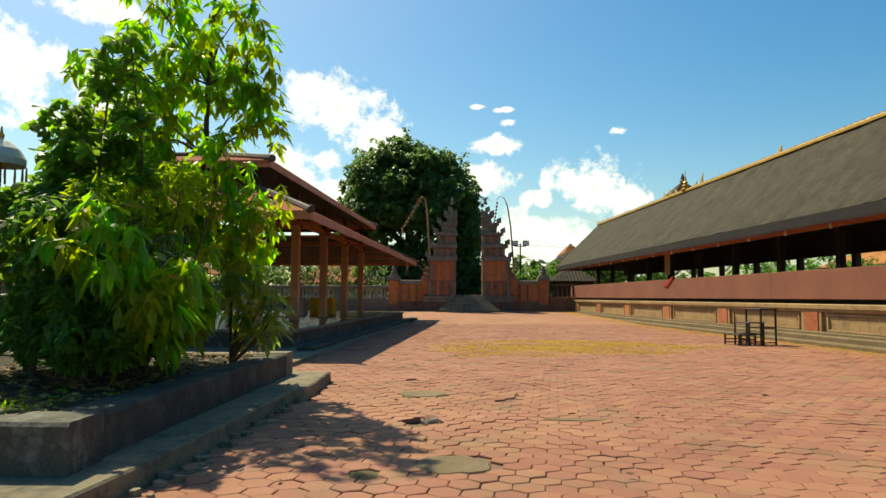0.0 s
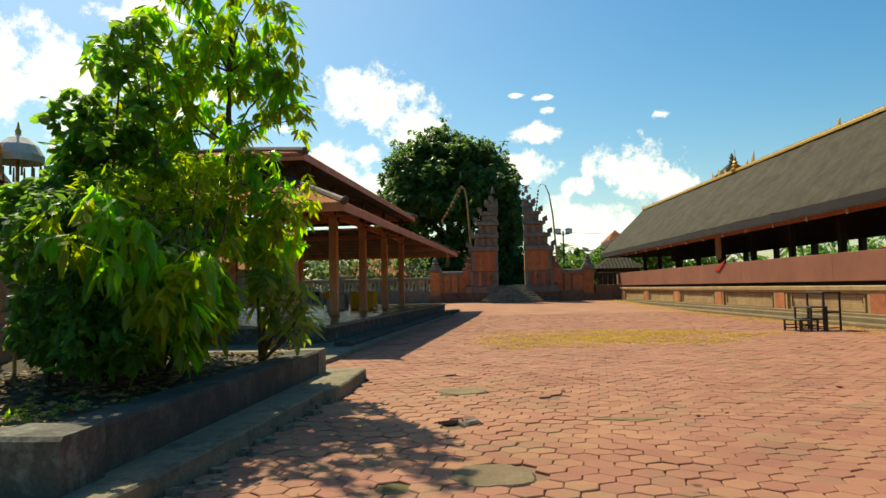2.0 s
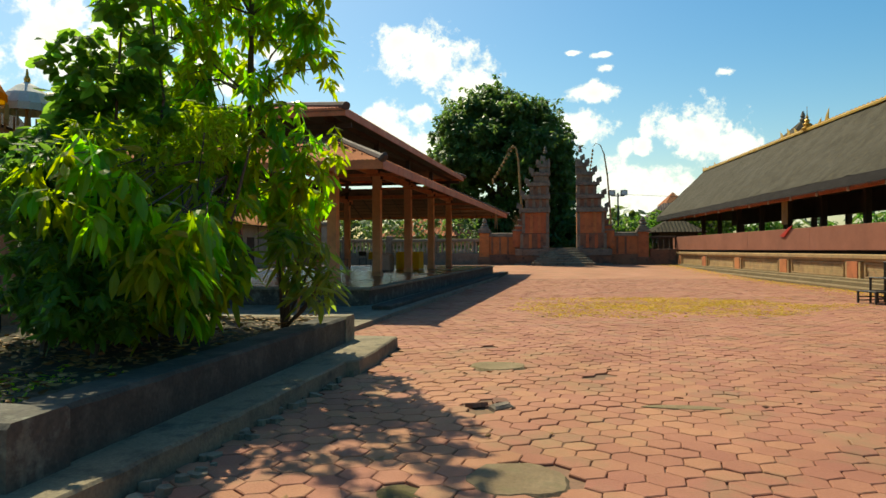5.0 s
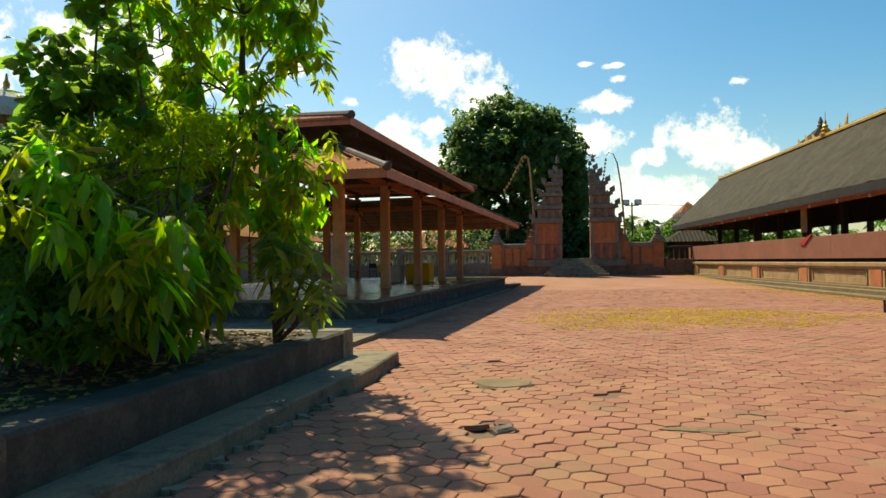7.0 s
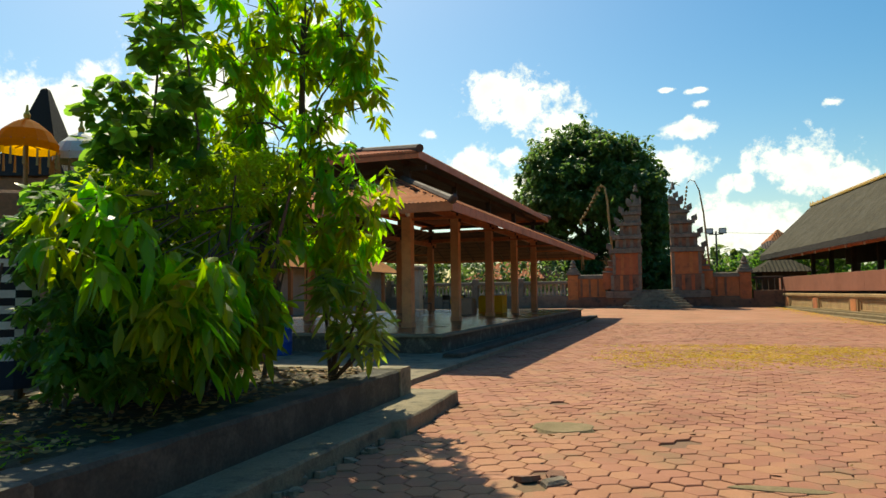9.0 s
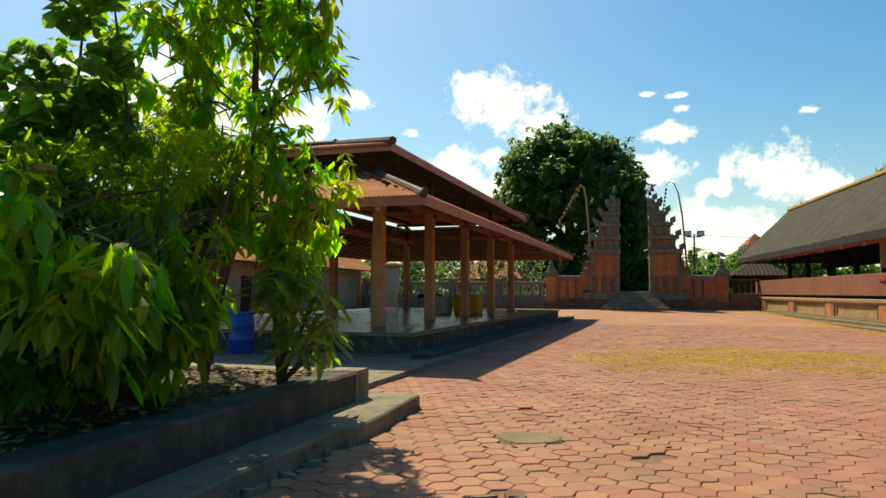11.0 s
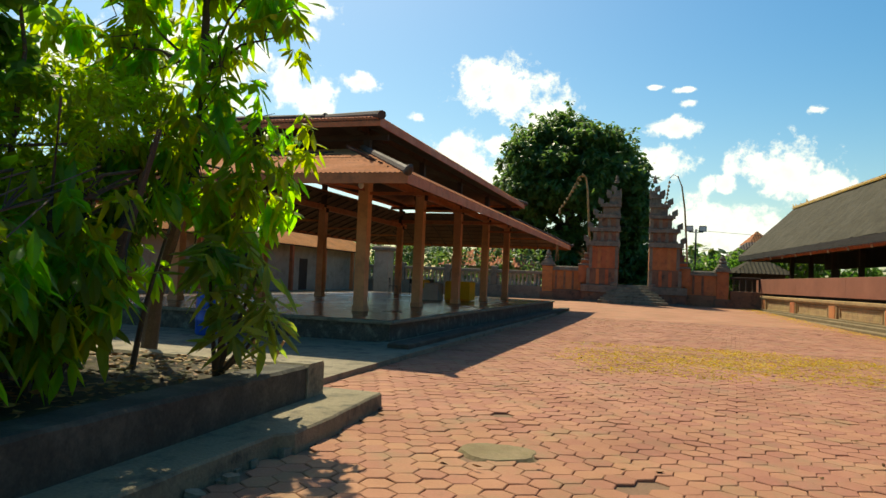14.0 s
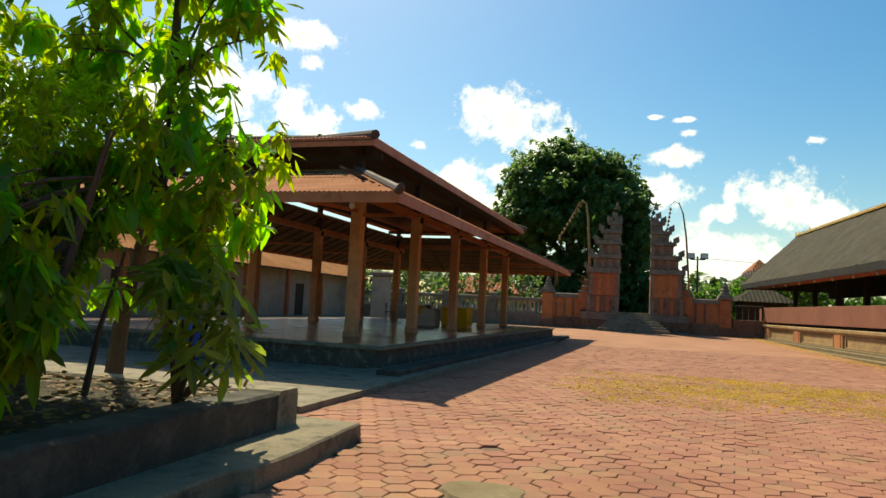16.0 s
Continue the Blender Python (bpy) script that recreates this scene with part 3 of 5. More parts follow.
for a in (CA[0], CA[1]):
    part("upper_beam", Shape().box(a - .06, a + .06, CB[0] - .6, CB[-1] + .6, 5.36, 5.52), M["dark_timber"], pav)
for b in (CB[0], CB[-1]):
    part("upper_beam", Shape().box(CA[1] - .6, CA[0] + .6, b - .05, b + .05, 5.2, 5.355), M["dark_timber"], pav)
# things in the pavilion
PM = pav.matrix_basis


def in_pav(a, b, z):
    return PM @ Vector((a, b, z))


for k, (a, b, z) in enumerate(((-.9, .1, 3.5), (-5.0, .6, 3.5))):
    bulb = thing("hanging_bulb", "milky light bulb hanging under the eave", "lamp", in_pav(a, b, z), group="pavilion bulbs")
    part("glass", Shape().lathe([(.02, -.02), (.055, .01), (.07, .06), (.055, .11), (.03, .15)], 10), M["bulb"], bulb, smooth=True)
    part("socket", Shape().lathe([(.032, .15), (.032, .21), (.01, .22), (.006, .42)], 8), M["white"], bulb)
tbl = thing("draped_table", "box-shaped offering table draped in bright yellow cloth", "table", in_pav(-2.95, 15.6, .548), -2.55)
s = Shape().box(-.55, .55, -.5, .5, .03, .86, .03)
part("cloth", s, M["yellow"], tbl)
for k in range(14):
    x = -.55 + 1.1 * k / 13
    part("cloth_fold", Shape().tube([(x, -.505, .03), (x, -.505, .8)], .022, 5), M["yellow"], tbl)
part("trim", Shape().box(-.56, .56, -.525, -.5, .0, .09), M["orange"], tbl)
bx = thing("covered_crate", "crate covered with pale grey cloth and yellow top", "crate", in_pav(-4.2, 15.2, .548), -2.55)
part("crate_body", Shape().box(-.45, .45, -.4, .4, 0, .74, .05, .03), M["white"], bx)
part("cloth_top", Shape().box(-.62, -.2, -.42, .42, .5, .86, .05, .03), M["yellow"], bx)


def chair(a, b, rz):
    c = thing("metal_chair", "thin metal frame chair on the pavilion floor", "chair", in_pav(a, b, .548), rz, "pavilion chairs")
    part("seat", Shape().box(-.21, .21, -.21, .21, .43, .47, .01), M["steel"], c)
    part("backrest", Shape().box(-.21, .21, .19, .22, .62, .88, .01), M["steel"], c)
    for x in (-.19, .19):
        for y in (-.19, .2):
            part("leg", Shape().tube([(x, y, 0), (x, y, .44 if y < 0 else .88)], .013, 6), M["steel"], c)
    return c


for a, b, r in ((-6.9, 20.2, 20), (-6.2, 20.6, -15), (-7.8, 19.6, 100)):
    chair(a, b, r)
t2 = thing("low_table", "low dark table among chairs in the pavilion", "table", in_pav(-5.6, 19.2, .548), 0)
part("tabletop", Shape().box(-.5, .5, -.35, .35, .52, .57, .01), M["steel"], t2)
for x in (-.45, .45):
    for y in (-.3, .3):
        part("leg", Shape().tube([(x, y, 0), (x, y, .53)], .02, 6), M["steel"], t2)
tassel = Shape()
for k in range(9):
    tassel.tube([(.02 * math.cos(k), .02 * math.sin(k), 0), (.05 * math.cos(k * 2.1), .05 * math.sin(k * 2.1), -.45), (.09 * math.cos(k * 2.1), .09 * math.sin(k * 2.1), -.95)], [.03, .03, .012], 5)
o = single("palm_tassel", tassel, M["bamboo"], "dry palm-leaf tassel hanging from the eave", "decoration")
o.matrix_basis = Matrix.Translation(in_pav(.75, 19.5, 3.55))

# blue barrel
br = thing("plastic_barrel", "blue plastic barrel standing on the walkway", "barrel", (-6.0, 5.5, .09))
part("drum", Shape().lathe([(.26, 0), (.28, .03), (.28, .3), (.295, .32), (.28, .35), (.28, .62), (.295, .64), (.28, .67), (.28, .9), (.25, .94)], 20), M["blue"], br, smooth=True)
part("rim", Shape().lathe([(.285, .9), (.295, .92), (.285, .95), (.24, .95)], 20), M["blue"], br)

# stakes in the planter
for x, y, lean in ((-1.35, -.55, .02), (-1.1, -.52, .12)):
    single("garden_stake", Shape().tube([(x, y, .5), (x + lean, y, .98 if lean < .1 else .75)], .016, 6), M["bamboo"], "thin bamboo stake stuck in the planter", "stake", "planter stakes")

# ---- split gate ----
GY = 42.5
TIERS = [(0, .45, -.45, .25), (.45, 1.1, -.3, .12), (1.1, 1.65, -.38, .2), (1.65, 2.9, -.02, 0), (2.9, 4.6, .12, -.06), (4.6, 4.95, -.02, .1), (4.95, 5.7, .38, -.1), (5.7, 6.0, .22, .04),
         (6.0, 6.75, .72, -.16), (6.75, 7.0, .58, -.02), (7.0, 7.6, 1.02, -.24), (7.6, 7.85, .9, -.12), (7.85, 8.3, 1.5, -.36), (8.3, 8.5, 1.44, -.3), (8.5, 8.85, 1.78, -.5)]


def half_gate(sign, inner, label):
    g = thing("split_gate_half", label, "gate", (inner, GY, 0), 0, "split gate halves")
    for k, (z0, z1, o, dy) in enumerate((.93 * p, .93 * q, r, t) for p, q, r, t in TIERS):
        w = 2.15 - o                      # outward width from the sheer inner face
        xs = sorted((0, -sign * w))
        d = .85 + dy
        plain = z1 - z0 > .55
        s = Shape().box(xs[0], xs[1], -d, d, z0 + .004, z1, .03)
        part("tier", s, M["brick"] if plain and 1.6 < z0 < 4.2 else M["dull_brick"] if plain and z0 < 6.4 else M["stone"], g)
        if plain and z0 > 1:
            s = Shape()
            m = max(1, int(w / .55))
            for q in range(m + 1):
                x = -sign * (.12 + (w - .24) * q / max(1, m))
                part("pilaster_stone", Shape().box(x - .11, x + .11, -d - .035, -d + .02, z0 + .03, z1 - .03, .02), M["brick"] if z0 < 4 and 0 < q < m else M["stone"], g)
            s.box(-sign * w - .05, -sign * w + .05, -d * .4, d * .4, z0 + .05, z1 - .05, .02)
            part("pilaster_stone", s, M["stone"], g)
        if not plain and z0 > 2:
            s = Shape()
            for q in range(3 + int(w * 2)):
                x = -sign * w * q / (2 + int(w * 2))
                hgt = .38 if q in (0, 2 + int(w * 2)) else .2
                part("cornice_block", Shape().box(x - .1, x + .1, -d - .07, -d + .06, z0 - .02, z1 + hgt * .55, .06, .05), M["stone"], g)
            s.add([(0, -.1, 0), (0, .1, 0), (-.34 * sign, 0, .12), (-.30 * sign, 0, .52), (.06 * sign, 0, .34)],
                  [(0, 1, 2), (0, 2, 3), (0, 3, 4), (1, 4, 3), (1, 3, 2), (0, 4, 1)], Matrix.Translation((-sign * (w - .06), -d * .7, z1 - .06)))
            part("carved_horn", s, M["stone"], g)
            s = Shape()
            s.add([(0, -.1, 0), (0, .1, 0), (-.34 * sign, 0, .12), (-.30 * sign, 0, .52), (.06 * sign, 0, .34)],
                  [(0, 1, 2), (0, 2, 3), (0, 3, 4), (1, 4, 3), (1, 3, 2), (0, 4, 1)], Matrix.Translation((-sign * (w - .06), 0, z1 - .06)))
            part("carved_horn", s, M["stone"], g)
    for q, (w, z0, z1) in enumerate(((2.75, 1.66, 2.95), (2.55, 2.95, 3.3), (2.35, 3.3, 3.75), (2.2, 3.75, 4.25))):
        xs = sorted((-sign * 1.9, -sign * w))
        part("wing_step", Shape().box(xs[0], xs[1], -.5 + .05 * q, .5, z0, z1, .06), M["brick"] if q < 2 else M["dull_brick"], g)
        part("wing_cap", Shape().box(xs[0] - .05, xs[1] + .05, -.56 + .05 * q, .55, z1 - .08, z1 + .05, .04), M["stone"], g)
    s = Shape().lathe([(.2, 8.85), (.13, 8.95), (.17, 9.02), (.08, 9.1), (.12, 9.17), (.03, 9.4)], 8, Matrix.Translation((-sign * .28, 0, 0)))
    part("finial", s, M["stone"], g)
    return g


half_gate(1, 2.1, "tall stepped half of a split gate, orange brick and grey stone")
half_gate(-1, 4.15, "tall stepped half of a split gate, orange brick and grey stone")
st = thing("gate_stairs", "dark worn stone stairs rising through the split gate", "stairs", (3.1, GY, 0))
for k in range(7):
    w = 2.3 - .19 * k
    z = .36 + .18 * k
    part("step", Shape().box(-w, w, -2.5 + .3 * k, .9, (z - .2 if k else 0), z + .17, .02), M["concrete"], st)
for sx in (-1, 1):
    part("cheek", Shape().box(min(sx * 1.05, sx * 1.5), max(sx * 1.05, sx * 1.5), -1.0, -.5, .3, 1.75, .05), M["stone"], st)


# ---- court walls at the gate ----
def finial_pillar(x, label):
    p = thing("wall_pillar", label, "pillar", (x, GY, 0), 0, "court wall pillars")
    part("shaft", Shape().box(-.38, .38, -.38, .38, 0, 2.75, .03), M["brick"], p)
    part("foot", Shape().box(-.5, .5, -.5, .5, 0, .9, .05), M["dull_brick"], p)
    pc = part("cap", Shape().box(-.5, .5, -.5, .5, 2.76, 2.92, .03).box(-.42, .42, -.42, .42, 2.92, 3.08, .03).box(-.3, .3, -.3, .3, 3.08, 3.3, .08), M["stone"], p)
    part("finial", Shape().lathe([(.2, 3.3), (.26, 3.42), (.14, 3.55), (.2, 3.65), (.05, 3.95)], 8), M["stone"], pc)


finial_pillar(-2.85, "orange brick wall pillar with grey stone finial")
finial_pillar(9.0, "orange brick wall pillar with grey stone finial")
for nm, x0, x1 in (("wall_gate_west", -2.46, -.05), ("wall_gate_east", 6.3, 8.62)):
    w = thing(nm, "low orange brick court wall with stone cap beside the gate", "wall", (0, GY, 0), kind="structure")
    part("base", Shape().box(x0, x1, -.4, .4, 0, 1.1, .04), M["dull_brick"], w)
    part("field", Shape().box(x0, x1, -.28, .28, 1.1, 2.45, 0), M["brick"], w)
    part("cap", Shape().box(x0 - .02, x1 + .02, -.42, .42, 2.45, 2.6, .03).box(x0, x1, -.34, .34, 2.6, 2.78, .1), M["stone"], w)
    for k in range(int((x1 - x0) / .6)):
        part("rib", Shape().box(x0 + .15 + k * .6, x0 + .3 + k * .6, -.33, -.27, 1.15, 2.42, .01), M["dull_brick"], w)
w = thing("wall_balustrade", "grey stone balustrade wall running on from the gate wall", "wall", (0, GY, 0), kind="structure")
part("base", Shape().box(-40, -3.25, -.3, .3, 0, 1.25, .04), M["stone"], w)
part("cap", Shape().box(-40, -3.25, -.28, .28, 2.1, 2.35, .05), M["stone"], w)
bal = Shape().lathe([(.09, 1.25), (.13, 1.4), (.07, 1.6), (.07, 1.78), (.12, 1.95), (.09, 2.1)], 6)
bal_me = mesh_of("baluster", bal.v, bal.f, M["plaster"])
for k in range(120):
    x = -3.5 - k * .3
    if k % 12 == 11:
        part("pier", Shape().box(x - .22, x + .22, -.32, .32, 1.25, 2.6, .05), M["stone"], w)
    else:
        o = new("baluster", bal_me)
        o.parent = w
        o.location = (x, 0, 0)
w = thing("wall_east_low", "dark low wall between the gate wall and the terrace", "wall", (0, GY, 0), kind="structure")
part("base", Shape().box(9.52, 16, -.2, .2, 0, 1.5, .04), M["dull_brick"], w)
s = Shape()
for k in range(16):
    s.box(9.7 + k * .4, 9.78 + k * .4, -.06, .06, 1.5, 2.3)
s.box(9.52, 16, -.12, .12, 2.3, 2.45, .03)
part("fence", s, M["dark_timber"], w)


# ---- long thatched hall on its terrace ----
hall = thing("thatched_hall", "long hall with grey palm-fibre thatch and gilded ridge", "hall", (11.19, 45.32, 0), 3.99)
s = Shape().box(.1, 9, -54, 0, -.05, 1.12)
part("terrace_wall", s, M["sandstone"], hall, "buff stone terrace wall")
s = Shape().box(-.06, .6, -54, .1, 1.12, 1.27, .03).box(.0, .5, -54, .05, 1.02, 1.12)
part("terrace_cap", s, M["sandstone"], hall)
s = Shape().box(-.5, .1, -54, .1, -.05, .13, .04).box(-.2, .1, -54, .05, .13, .30, .04).box(-.08, .1, -54, .02, .3, .4, .03)
part("terrace_plinth", s, M["mortar"], hall, "mossy stepped plinth")
for k in range(8):
    sp = -3.8 - 6.2 * k
    part("pilaster", Shape().box(-.02, .12, sp - .38, sp + .38, .34, 1.02, .02), M["brick"], hall, "orange brick pilaster")
    for y in (sp - .55, sp + .42):
        part("pilaster_edge", Shape().box(-.0, .12, y, y + .13, .34, 1.02, .02), M["sandstone"], hall)
    q0, q1 = sp - 6.2 + .75, sp - .75
    for zz0, zz1 in ((.42, .48), (.9, .96)):
        part("panel_rail", Shape().box(.04, .12, q0, q1, zz0, zz1, .01), M["sandstone"], hall)
    for y in (q0, q1 - .08):
        part("panel_stile", Shape().box(.04, .12, y, y + .08, .484, .896, .01), M["sandstone"], hall)
    rg = np.random.default_rng(k)
    y = q0 + .1
    while y < q1 - .3:
        wd = rg.uniform(.35, .7)
        part("stone_block", Shape().box(.07, .12, y, min(y + wd - .012, q1 - .1), .49, .69, .008), M["sandstone"], hall)
        part("stone_block", Shape().box(.075, .12, y + .1, min(y + wd + .088, q1 - .1), .695, .89, .008), M["sandstone"], hall)
        y += wd
s = Shape().box(.0, .06, -53, -1.9, 1.42, 2.36, .01)
for k in range(7):
    s.box(-.004, .002, -3.2 - k * 7.3, -3.185 - k * 7.3, 1.43, 2.35)
part("parapet_panel", s, M["redcloth"], hall, "faded brick-red parapet panel")
# near-black strip standing in for the shadow gap below the parapet panel
part("parapet_sill", Shape().box(.25, .45, -53, -1.9, 1.27, 1.5), M["thatch_edge"], hall)
fl = Shape()
fl.add([(-.02, -22.6, 2.0), (-.02, -22.1, 2.05), (-.02, -23.1, 2.42), (-.02, -23.5, 2.5), (-.05, -22.6, 2.0), (-.05, -22.1, 2.05), (-.05, -23.1, 2.42), (-.05, -23.5, 2.5)],
       [(0, 1, 2, 3), (7, 6, 5, 4), (0, 4, 5, 1), (1, 5, 6, 2), (2, 6, 7, 3), (3, 7, 4, 0)])
part("cloth_strip", fl, M["redflag"], hall, "bright red cloth strip on the parapet")
post = Shape().box(-.12, .12, -.12, .12, 1.27, 4.12)
post_me = mesh_of("post", post.v, post.f, M["dark_timber"])
for n_ in (2.5, 5.0):
    for k in range(13):
        o = new("post", post_me)
        o.parent = hall
        o.location = (n_, -1.0 - 3.95 * k - (1.1 if n_ > 3 else 0), 0)
part("eave_beam", Shape().box(.22, .38, -53, .6, 3.68, 3.84).box(5.2, 5.36, -53, .6, 3.68, 3.84), M["timber"], hall, "reddish eave beam")
# second box is an added valance, deepened to darken the gap under the roof
part("inner_beam", Shape().box(2.4, 2.6, -53, 0, 4.12, 4.3).box(4.9, 5.1, -53, 0, 3.25, 4.3), M["dark_timber"], hall)
for k in range(15):
    o = part("lamp_holder", Shape().lathe([(.03, 3.66), (.06, 3.7), (.05, 3.8), (.02, 3.84)], 8, Matrix.Translation((.2, -4.5 - 2.6 * k, -.03))), M["bulb"], hall)
ch = Shape()
for k in range(5):
    ch.tube([(.35, -21.4 - .14 * k, 3.8), (.35, -21.4 - .14 * k, 2.6)], .03, 5)
part("hanging_bamboo", ch, M["bamboo"], hall)
# thatch: front, back and two hipped ends, as thick pads with a ragged edge
E0, E1, EZ, RN, RZ2, RS0, RS1 = -.5, 6.1, 4.05, 2.8, 7.5, -.2, -54.


def thatch_face(c0, c1, t0, t1, nu, nv, seed):
    c0, c1, t0, t1 = map(Vector, (c0, c1, t0, t1))
    s_ = Shape()
    for i in range(nu + 1):
        for j in range(nv + 1):
            u_, v_ = i / nu, j / nv
            p = (c0.lerp(c1, u_)).lerp(t0.lerp(t1, u_), v_)
            p = p + Vector((0, 0, .05 * noise.noise((p.x * .9 + seed, p.y * .9, p.z)) + (.06 * noise.noise((p.y * 2.1, p.x * 2, seed)) if j == 0 else 0)))
            s_.v.append(p)
    for i in range(nu):
        for j in range(nv):
            k = i * (nv + 1) + j
            s_.f.append((k, k + nv + 1, k + nv + 2, k + 1))
    return s_


FR = [((E0, 1.35, EZ), (E0, -54, EZ), (RN, RS0, RZ2), (RN, RS1, RZ2), 220, 14), ((E1, -54, EZ), (E1, 1.35, EZ), (RN, RS1, RZ2), (RN, RS0, RZ2), 60, 8),
      ((E1, 1.35, EZ), (E0, 1.35, EZ), (RN, RS0, RZ2), (RN, RS0, RZ2), 20, 10), ((E0, -54, EZ), (E1, -54, EZ), (RN, RS1, RZ2), (RN, RS1, RZ2), 8, 5)]
for k, (p, q, r, t, nu, nv) in enumerate(FR):
    part("thatch", thatch_face(p, q, r, t, nu, nv, k * 7), M["thatch"], hall, "grey-brown palm-fibre thatch")
s = Shape()
for p, q, r, t, nu, nv in FR:
    p, q, r, t = map(Vector, (p, q, r, t))
    dz = Vector((0, 0, -.34))
    s.add([p, q, q + dz, p + dz, r + dz * .9, t + dz * .9], [(0, 3, 2, 1), (3, 4, 5, 2)])
part("thatch_underside", s, M["thatch_edge"], hall, "dark cut edge and underside of the thatch")
s = Shape()
rg = np.random.default_rng(9)
for k in range(900):
    y = 1.3 - 50 * k / 900
    d = rg.uniform(.02, .1)
    s.add([(E0 - .005, y, EZ - .3), (E0 - .005, y - .07, EZ - .3), (E0 + .01, y - .035, EZ - .34 - d)], [(0, 1, 2)])
part("thatch_fringe", s, M["thatch_edge"], hall)["kind"] = "stuff"
s = Shape().box(RN - .14, RN + .14, -54, RS0, RZ2 - .04, RZ2 + .1, .04)
for k in range(150):
    y = RS0 - .2 - k * .35
    s.box(RN - .05, RN + .05, y - .1, y + .1, RZ2 + .1, RZ2 + .19, .05, .02)
part("gilded_ridge", s, M["gold"], hall, "gilded ridge crest")


def crest(s_, y, h, sgn):
    s_.add([(RN - .05, y, RZ2), (RN + .05, y, RZ2), (RN + .05, y + .35 * sgn, RZ2), (RN - .05, y + .35 * sgn, RZ2), (RN, y + .5 * sgn, RZ2 + h), (RN, y + .15 * sgn, RZ2 + h * .55)],
           [(0, 1, 5), (3, 4, 2), (0, 5, 4, 3), (1, 2, 4, 5), (0, 3, 2, 1)])


s = Shape()
for y, h, g in ((-.3, .4, 1), (-.9, .35, 1), (-2.0, .3, 1), (-3.2, .42, 1), (-15.4, .55, 1), (-16.3, .6, 1), (-17.2, .45, 1), (-19.4, .4, -1), (-20.2, .75, -1), (-28, .5, -1)):
    s = Shape()
    crest(s, y, h, g)
    part("gilded_flame", s, M["gold"], hall)
s = Shape()
s.lathe([(.22, 7.5), (.28, 7.65), (.14, 7.73), (.22, 7.85), (.1, 7.93), (.15, 8.03), (.05, 8.13), (.08, 8.2), (.02, 8.35), (.012, 8.75)], 8, Matrix.Translation((RN, -18.3, 0)))
part("gilded_ornament", s, M["gold"], hall, "gilded finial on the ridge")

# ---- stepped stand by the terrace ----
sd = thing("step_stand", "black steel three-level step stand on the paving", "stand", (10.75, 9.3, 0), 14)
for x0, x1, h in ((0, .62, .34), (.36, .92, .70), (.78, 1.36, 1.12)):
    for k in range(4):
        part("tread_slat", Shape().box(x0, x1, .0 + .19 * k, .17 + .19 * k, h - .035, h, .008), M["steel"], sd)
    for y in (.03, .71):
        for x in (x0 + .03, x1 - .03):
            part("leg", Shape().box(x - .022, x + .022, y - .022, y + .022, 0, h - .034), M["steel"], sd)
        part("rail", Shape().box(x0 + .052, x1 - .052, y - .015, y + .015, h * .45, h * .45 + .035), M["steel"], sd)
        part("foot_rail", Shape().box(x0 + .052, x1 - .052, y - .015, y + .015, .06, .09), M["steel"], sd)
    part("cross_rail", Shape().box(x1 - .045, x1 - .015, .052, .688, h * .45, h * .45 + .035), M["steel"], sd)

# ---- roofs and buildings behind ----


def tiled_house(x, y, w, d, eave, ridge, label, rz=0, wall="plaster", roof="rooftile"):
    h = thing("house", label, "house", (x, y, 0), rz)
    part("wall", Shape().box(-w / 2 + .6, w / 2 - .6, -d / 2 + .6, d / 2 - .6, 0, eave + .1), M[wall], h)
    rl = max(0, (w - d) / 2) if w > d else 0
    rl2 = max(0, (d - w) / 2) if d > w else 0
    cs = [(-w / 2, -d / 2), (w / 2, -d / 2), (w / 2, d / 2), (-w / 2, d / 2)]
    tp = [(-rl, -rl2), (rl, -rl2), (rl, rl2), (-rl, rl2)]
    for i in range(4):
        j = (i + 1) % 4
        part("roof", slope_tiles(Shape(), (*cs[i], eave), (*cs[j], eave), (*tp[i], ridge), (*tp[j], ridge), .3, .03, .5), M[roof], h)
        part("eave_board", Shape().panel((*cs[i], eave - .02), (*cs[j], eave - .02), (*tp[j], ridge - .06), (*tp[i], ridge - .06), .05), M["dark_timber"], h)
    return h


lh = thing("side_building", "long low building with red tile roof and cream wall", "building", (-17.5, 8, 0), -1)
part("wall", Shape().box(-5, -.9, -6, 34, 0, 3.35), M["plaster"], lh)
part("roof", slope_tiles(Shape(), (0, -7, 3.2), (0, 35, 3.2), (-3, -7, 5.0), (-3, 35, 5.0), .22, .025, .36), M["rooftile"], lh)
part("roof_boards", Shape().panel((0, -7, 3.16), (0, 35, 3.16), (-3, 35, 4.95), (-3, -7, 4.95), .05), M["dark_timber"], lh)
for k in range(9):
    part("veranda_post", Shape().box(-.32, -.1, -5 + 4.6 * k, -4.78 + 4.6 * k, 0, 3.2), M["brick"], lh)
for k in range(4):
    leaf_door = part("door", Shape().box(-.94, -.88, 1 + 8 * k, 2.1 + 8 * k, .35, 2.4), M["dark_timber"], lh, "dark wooden door")
    part("handle", Shape().box(-.88, -.84, 1.9 + 8 * k, 1.95 + 8 * k, 1.3, 1.45, .01), M["steel"], leaf_door)
part("veranda_floor", Shape().box(-.95, .3, -6, 34, 0, .35), M["concrete"], lh)
pr = thing("garden_pier", "cream plaster pier behind the pavilion", "pier", (-13.2, 36, 0))
part("shaft", Shape().box(-.5, .5, -.5, .5, 0, 3.2, .05), M["plaster"], pr)
part("cap", Shape().box(-.65, .65, -.65, .65, 3.2, 3.5, .1), M["stone"], pr)
tiled_house(-8.5, 52, 9, 6, 2.7, 4.5, "low tile-roofed house behind the balustrade wall")
